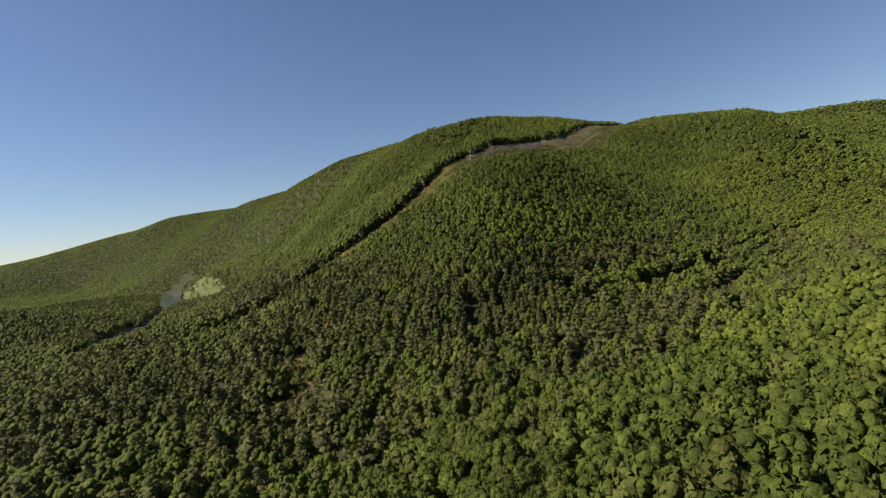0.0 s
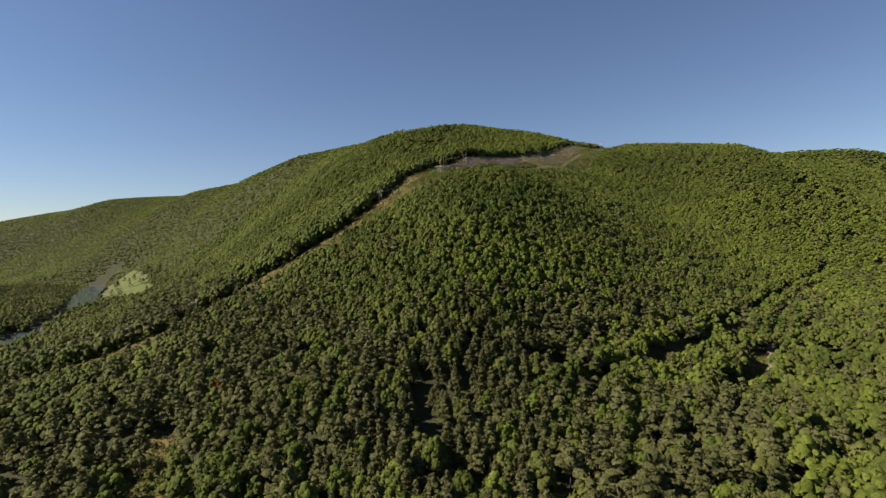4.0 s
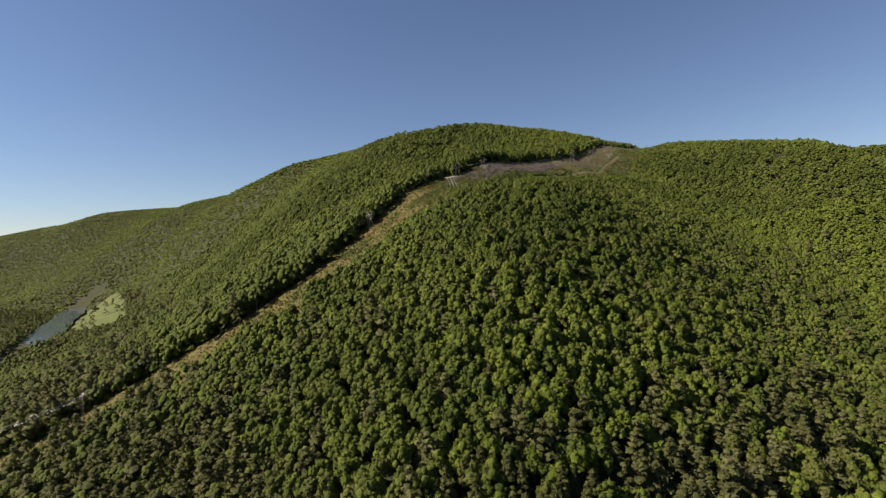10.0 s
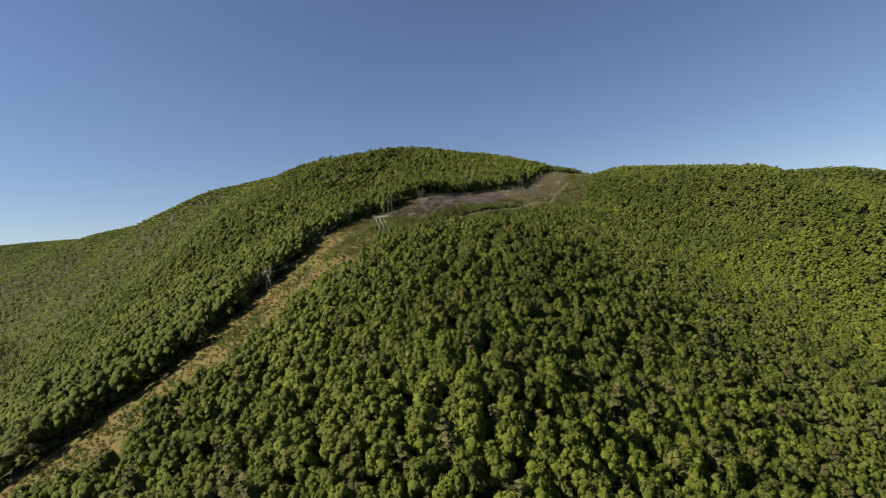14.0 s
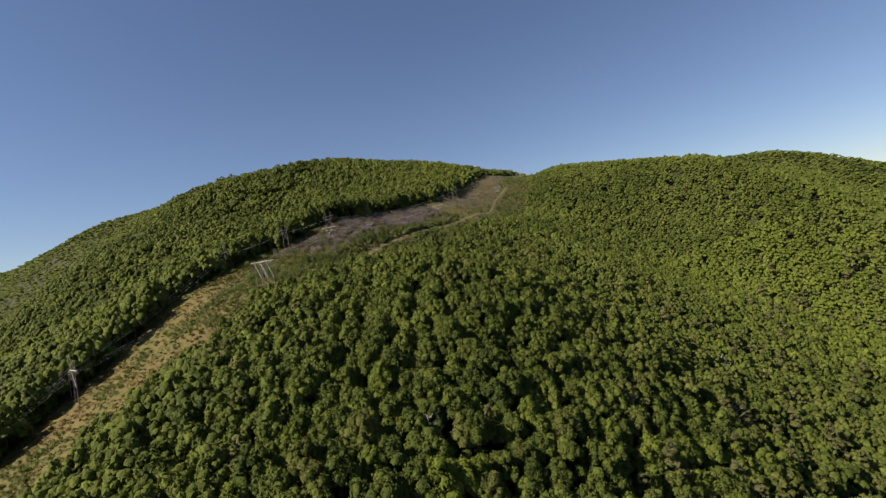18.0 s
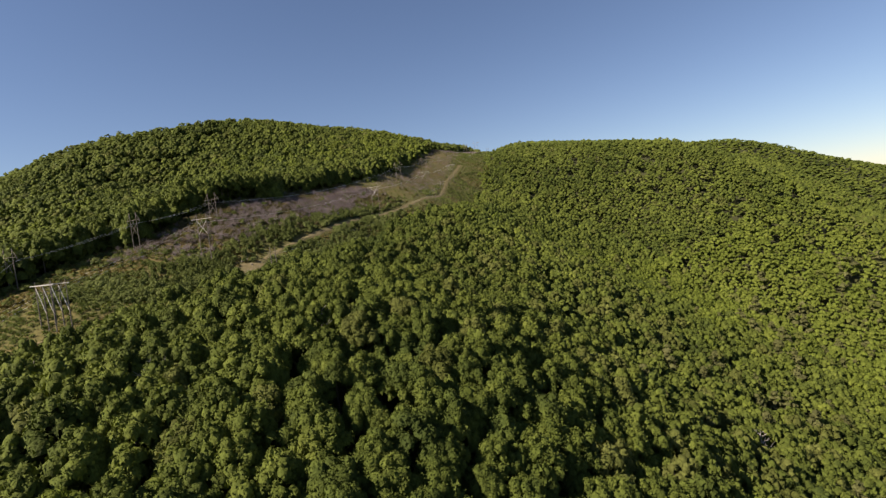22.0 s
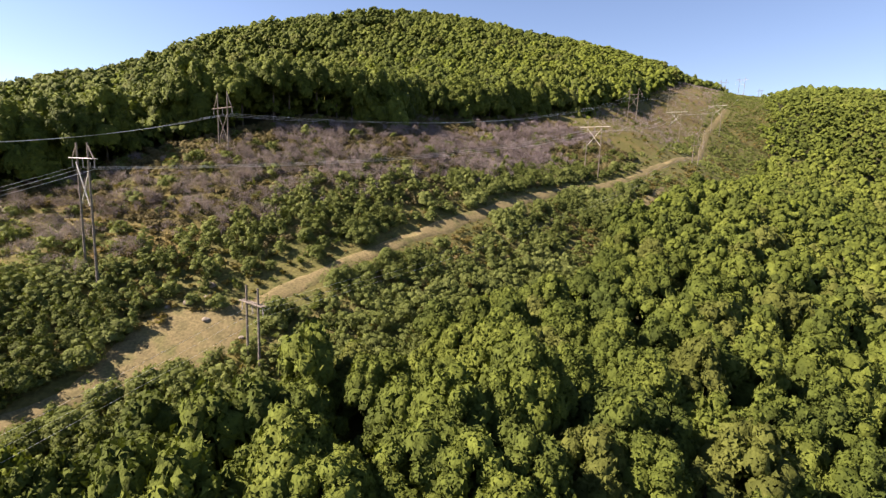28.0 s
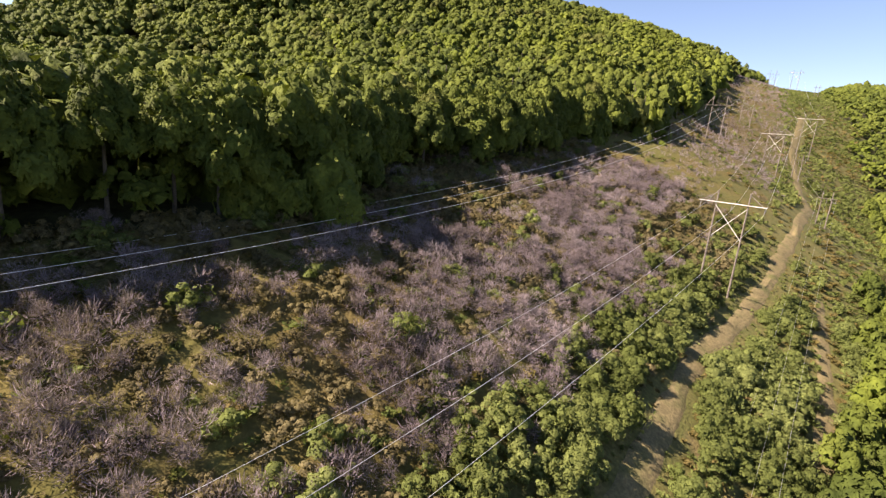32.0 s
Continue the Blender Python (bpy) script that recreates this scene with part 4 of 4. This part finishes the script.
def corridor_plants():
    x, y = jittered(-520, 330, 480, 1460, 1.75)
    dt, _ = along(TRACK, x, y)
    dp, _ = along(SIDEPATH, x, y)
    keep = in_corridor(x, y, 3.0) & ((dt > 0.5 * track_width(y) + 0.15)) & (dp > 1.0)
    x, y, dt = x[keep], y[keep], dt[keep]
    _, side = along(CORRIDOR, x, y)
    z = surface(x, y)
    d, _ = along(FLIGHT, x, y)
    n1 = value_noise(x, y, 0.13, 0.4)
    n2 = value_noise(x, y, 0.05, 1.9)
    rnd = RNG.uniform(size=len(x))
    up = np.clip((y - 790) / 60, 0, 1)
    low = 1 - np.clip((y - 690) / 90, 0, 1)
    # grey brush on the west half, green shrubs round the middle and beside the track, grass low down the hill
    glade = (y > 935) & (y < 1005) & (side > -14)
    brush_edge = 1 + 8 * (n2 - 0.5)
    p_grey = up * np.where(n1 > 0.40, 0.66, 0.30) * np.clip((brush_edge - side) / 8, 0, 1) * np.clip((side + np.where(y < 930, 31, 40)) / 8, 0.12, 1) * np.where(glade, 0.1, 1.0)
    p_green = np.clip((side - brush_edge + 12) / 10, 0.12, 1) * np.where(n1 > 0.3 + 0.2 * (side > 6) * up, 0.97, np.where((side > 6) & (y > 820), 0.26, 0.45)) * (1 - np.where(n1 > 0.56, 0.25, 0.88) * low) * np.where(glade, 0.18, 1.0) * np.where(y > 1000, 0.7, 1.0)
    grey = rnd < p_grey
    grey &= dt > 3
    green = ~grey & (np.minimum(dt, dp[keep]) > 1.9 + np.where(side > 3, 2.2, 0.8) * value_noise(x, y, 0.3, 1.1)) & (RNG.uniform(size=len(x)) < p_green)
    # leafy brown and olive bushes fill the brush
    brown = ~grey & ~green & (up > 0.5) & (side < brush_edge + 4) & (dt > 3) & (RNG.uniform(size=len(x)) < 0.8)
    rest = ~grey & ~green & ~brown
    near = (d < 150) & (y > 760) & (y < 1010)
    lone = np.zeros(len(x), bool)
    pick = np.argsort(np.where(green & near, dt + RNG.uniform(0, 9, len(x)), 1e9))
    lone[pick[:260]] = True
    lone_shrubs(x[lone], y[lone], z[lone], RNG.uniform(1.3, 2.8, int(lone.sum())))
    green &= ~lone
    specs = (("grey_brush", grey & near, B_GREY, (1.3, 2.5), (0.95, 1.5), M_GREY, "leafless grey-mauve brush on the corridor slope", "brush"),
             ("grey_brush", grey & ~near, B_GREYFAR, (0.9, 1.5), (0.9, 1.4), M_GREY, "leafless grey-mauve brush below the ridge", "brush"),
             ("shrubs", green & near & (n2 > 0.5) & (side > brush_edge - 6), B_SAPLING, (1.3, 2.3), (0.9, 1.5), M_SHRUB, "upright green saplings along the corridor", "shrubs"),
             ("shrubs", green & near & ~((n2 > 0.5) & (side > brush_edge - 6)), B_GREEN, (1.3, 2.6), (0.9, 1.5), M_SHRUB, "rounded green shrubs along the corridor", "shrubs"),
             ("shrubs", green & ~near, B_LOW, (0.8, 1.5), (0.8, 1.5), M_SHRUB, "low green shrubs of the upper corridor", "shrubs"))
    specs += (("brush", brown & near, B_GREEN, (0.8, 1.7), (0.9, 1.4), M_BROWN, "olive-brown leafy bushes among the grey brush", "brush"),)
    for nm, sel, temps, rs, rz, mat, lab, cat in specs:
        n = int(sel.sum())
        s = RNG.uniform(*rs, n)
        scatter(nm, temps, x[sel], y[sel], z[sel] - 0.1, s, s * RNG.uniform(*rz, n) / 1.2, [mat], np.zeros(n, int), lab, cat)
    sel = (grey | green) & near & (RNG.uniform(size=len(x)) < 0.9)
    n = int(sel.sum())
    s = RNG.uniform(0.8, 1.5, n)
    scatter("undergrowth", B_TUFT, x[sel] + RNG.uniform(-0.8, 0.8, n), y[sel] + RNG.uniform(-0.8, 0.8, n), z[sel] - 0.1, s, s * 0.75, [M_RUST, M_SHRUB, M_OLIVE], RNG.integers(3, size=n), "brown and olive herbs between the grey brush", "undergrowth")
    sel = rest & (rnd > np.where(near, 0.0, 0.5))
    for sel, temps in ((sel & near, B_TUFT), (sel & ~near, B_FARTUFT)):
        n = int(sel.sum())
        s = RNG.uniform(0.8, 1.7, n) * np.clip(dt[sel] / 4.0, 0.4, 1)
        scatter("dry_grass", temps, x[sel], y[sel], z[sel] - 0.1, s, s * 0.6, [M_RUST, M_SHRUB], (value_noise(x[sel], y[sel], 0.11, 2.2) + RNG.normal(size=n) * 0.2 > 0.42 + 0.5 * low[sel]).astype(int), "dry ochre grass and fern tufts", "grass")


corridor_plants()

# ---------------- house, clearing, dead and red trees, rocks ----------------


def build_house():
    top = new("house")
    x, y = 17.0, 429.0
    tagged(top, "small house with a grey metal roof among pines", "house")
    top.matrix_basis = pose(x, y, float(surface(x, y)) - 0.2, 0, 0, 28)
    w, d, h, r = 4.4, 3.0, 2.8, 1.7
    for sx, sy, nm in ((0, -1, "wall"), (0, 1, "wall")):
        single(nm, lambda bm: box(bm, (-w, sy * d, h / 2), (w, sy * d, h / 2), 0.2, h), M_SIDING, top)
    for s in (-1, 1):
        bm = bmesh.new()
        vs = [bm.verts.new((s * w + e, py, pz)) for e in (-0.1, 0.1) for py, pz in ((-d, 0), (d, 0), (d, h), (0, h + r), (-d, h))]
        bm.faces.new(vs[:5])
        bm.faces.new(vs[:4:-1])
        for k in range(5):
            bm.faces.new((vs[k], vs[k + 5], vs[(k + 1) % 5 + 5], vs[(k + 1) % 5]))
        part("gable_wall", bm, M_SIDING, top)
    for s in (-1, 1):
        bm = bmesh.new()
        lo, hi = (s * (d + 0.5), h - 0.3), (0, h + r + 0.05)
        vs = [bm.verts.new((px, py, pz + t)) for t in (0, 0.14) for px, (py, pz) in ((-w - 0.5, lo), (w + 0.5, lo), (w + 0.5, hi), (-w - 0.5, hi))]
        for q in ((0, 1, 2, 3), (7, 6, 5, 4), (0, 4, 5, 1), (1, 5, 6, 2), (2, 6, 7, 3), (3, 7, 4, 0)):
            bm.faces.new([vs[i] for i in q])
        part("roof", bm, M_ROOF, top, "grey metal roof slope")
    for px in (-3.2, 2.6):
        win = single("window", lambda bm: box(bm, (px, -d - 0.06, 1.0), (px, -d - 0.06, 2.3), 1.1, 0.12), M_GLASS, top, "dark window pane")
        single("window_frame", lambda bm: (box(bm, (px - 0.62, -d - 0.1, 0.9), (px - 0.62, -d - 0.1, 2.4), 0.12, 0.16), box(bm, (px + 0.62, -d - 0.1, 0.9), (px + 0.62, -d - 0.1, 2.4), 0.12, 0.16)), M_SIDING, win)
    single("door", lambda bm: box(bm, (0, -d - 0.05, 0.1), (0, -d - 0.05, 2.1), 0.9, 0.12), M_BARK, top, "brown door")
    shed = new("shed")
    sx, sy = 47.0, 408.0
    tagged(shed, "small weathered timber garden shed in the yard", "shed")
    shed.matrix_basis = pose(sx, sy, float(surface(sx, sy)) - 0.1, 0, 0, 40)
    single("wall", lambda bm: box(bm, (0, 0, 0), (0, 0, 2.0), 2.4, 1.8), M_POLE, shed)
    single("roof", lambda bm: box(bm, (0, 0, 2.0), (0, 0, 2.15), 2.8, 2.2), M_ROOF, shed)


build_house()


def limb_mesh(rng, limbs=14):
    """A bare trunk with forking limbs, unit height."""
    bm = bmesh.new()
    tube(bm, (0, 0, 0), (0.02, 0.01, 0.55), 0.020, 0.013, 6)
    tube(bm, (0.02, 0.01, 0.55), (0.03, 0.0, 0.98), 0.013, 0.003, 6)
    for k in range(limbs):
        z = 0.35 + 0.58 * k / limbs
        a = k * 2.4 + rng.uniform(-0.4, 0.4)
        l = (0.34 - 0.24 * k / limbs) * rng.uniform(0.7, 1.2)
        p = Vector((0.02, 0.005, z))
        q = p + Vector((math.cos(a) * l * 0.6, math.sin(a) * l * 0.6, l * 0.45))
        e = q + Vector((math.cos(a + 0.4) * l * 0.4, math.sin(a + 0.4) * l * 0.4, l * 0.4))
        tube(bm, p, q, 0.008, 0.005, 5)
        tube(bm, q, e, 0.005, 0.0015, 4)
        for s in (-0.8, 0.7):
            tube(bm, q, q + Vector((math.cos(a + s) * l * 0.45, math.sin(a + s) * l * 0.45, l * 0.25)), 0.004, 0.0012, 4)
    me = bpy.data.meshes.new("limbs")
    bm.to_mesh(me)
    bm.free()
    me.materials.append(M_PALE)
    return me


def dead_trees():
    rng = np.random.default_rng(21)
    shapes = [limb_mesh(rng) for _ in range(4)]
    spots = [(97, 505), (75, 545), (-30, 683), (3, 700), (-150, 300), (25, 265), (128, 388), (60, 640), (150, 720), (40, 585), (-60, 520), (110, 660), (-10, 610), (85, 760), (130, 830), (-95, 470)]
    for x, y in spots:
        h = rng.uniform(13, 17)
        ob = new("dead_tree", shapes[rng.integers(4)])
        ob.matrix_basis = pose(x, y, float(surface(x, y)) - 0.3, 0, 0, rng.uniform(0, 360)) @ Matrix.Diagonal((h, h, h, 1))
        tagged(ob, "bare grey dead tree standing among green crowns", "dead tree", group="dead trees of the wood")


dead_trees()


def red_tree():
    x, y = -181.0, 408.0
    top = new("maple_tree")
    tagged(top, "small maple already turned red among dark pines", "maple tree")
    top.matrix_basis = pose(x, y, float(surface(x, y)) - 0.3)
    tv, tf = trunk_template(7, 0.2, 0.08, 0, 13.5)
    t = new("trunk", shared_mesh("trunk", tv, tf, M_BARK))
    t.parent = top
    tv, tf = T_HERO[0]
    c = new("crown", shared_mesh("crown", tv * np.array([1.7, 1.7, 3.0]), tf, M_RED))
    c.parent, c.location = top, (0, 0, 13.0)


red_tree()


def glade_plants():
    """Rusty and yellow plants in the valley clearings and along the road verge."""
    x, y = jittered(-235, 240, 245, 600, 1.9)
    dd, _ = along(ROAD, x, y)
    keep = openings(x, y) & (dd > 3.6) & ~in_corridor(x, y)
    x, y = x[keep], y[keep]
    n = len(x)
    s = RNG.uniform(0.7, 1.5, n)
    scatter("glade_plants", B_TUFT, x, y, surface(x, y) - 0.1, s, s * RNG.uniform(0.6, 1.2, n), [M_RUST, M_SHRUB], (value_noise(x, y, 0.2, 0.3) + RNG.normal(size=n) * 0.2 > 0.55).astype(int),
            "ochre and green low plants in a clearing", "plants")
    pick = (along(GLADE, x, y)[0] < 24) & (RNG.uniform(size=n) < 0.16)
    x, y = x[pick], y[pick]
    n = len(x)
    s = RNG.uniform(1.6, 3.6, n)
    scatter("shrubs", B_GREEN, x, y, surface(x, y) - 0.1, s, s * RNG.uniform(0.9, 1.4, n), [M_SHRUB, M_OLIVE, M_BROWN], RNG.choice(3, n, p=[0.5, 0.3, 0.2]), "green and olive bushes in a valley clearing", "shrubs")


glade_plants()


def rocks():
    rng = np.random.default_rng(5)
    for k, (x, y) in enumerate([(-31, 809), (-29, 811), (-33, 807), (-27, 807), (-21, 806), (-30, 813)]):
        bm = bmesh.new()
        bmesh.ops.create_icosphere(bm, subdivisions=2, radius=0.5)
        for v in bm.verts:
            v.co *= 1 + 0.25 * noise.noise(v.co * 2.3 + Vector((k * 7, 0, 0)))
            v.co.z *= 0.65
        me = bpy.data.meshes.new("rock")
        bm.to_mesh(me)
        bm.free()
        me.materials.append(M_ROCK)
        ob = new("rock", me)
        sc = rng.uniform(0.8, 1.9)
        ob.matrix_basis = pose(x, y, float(surface(x, y)) + 0.15, 0, 0, rng.uniform(0, 360)) @ Matrix.Diagonal((sc, sc, sc, 1))
        tagged(ob, "rough brown rock on the bare track verge", "rock", group="rocks on the track verge")


rocks()
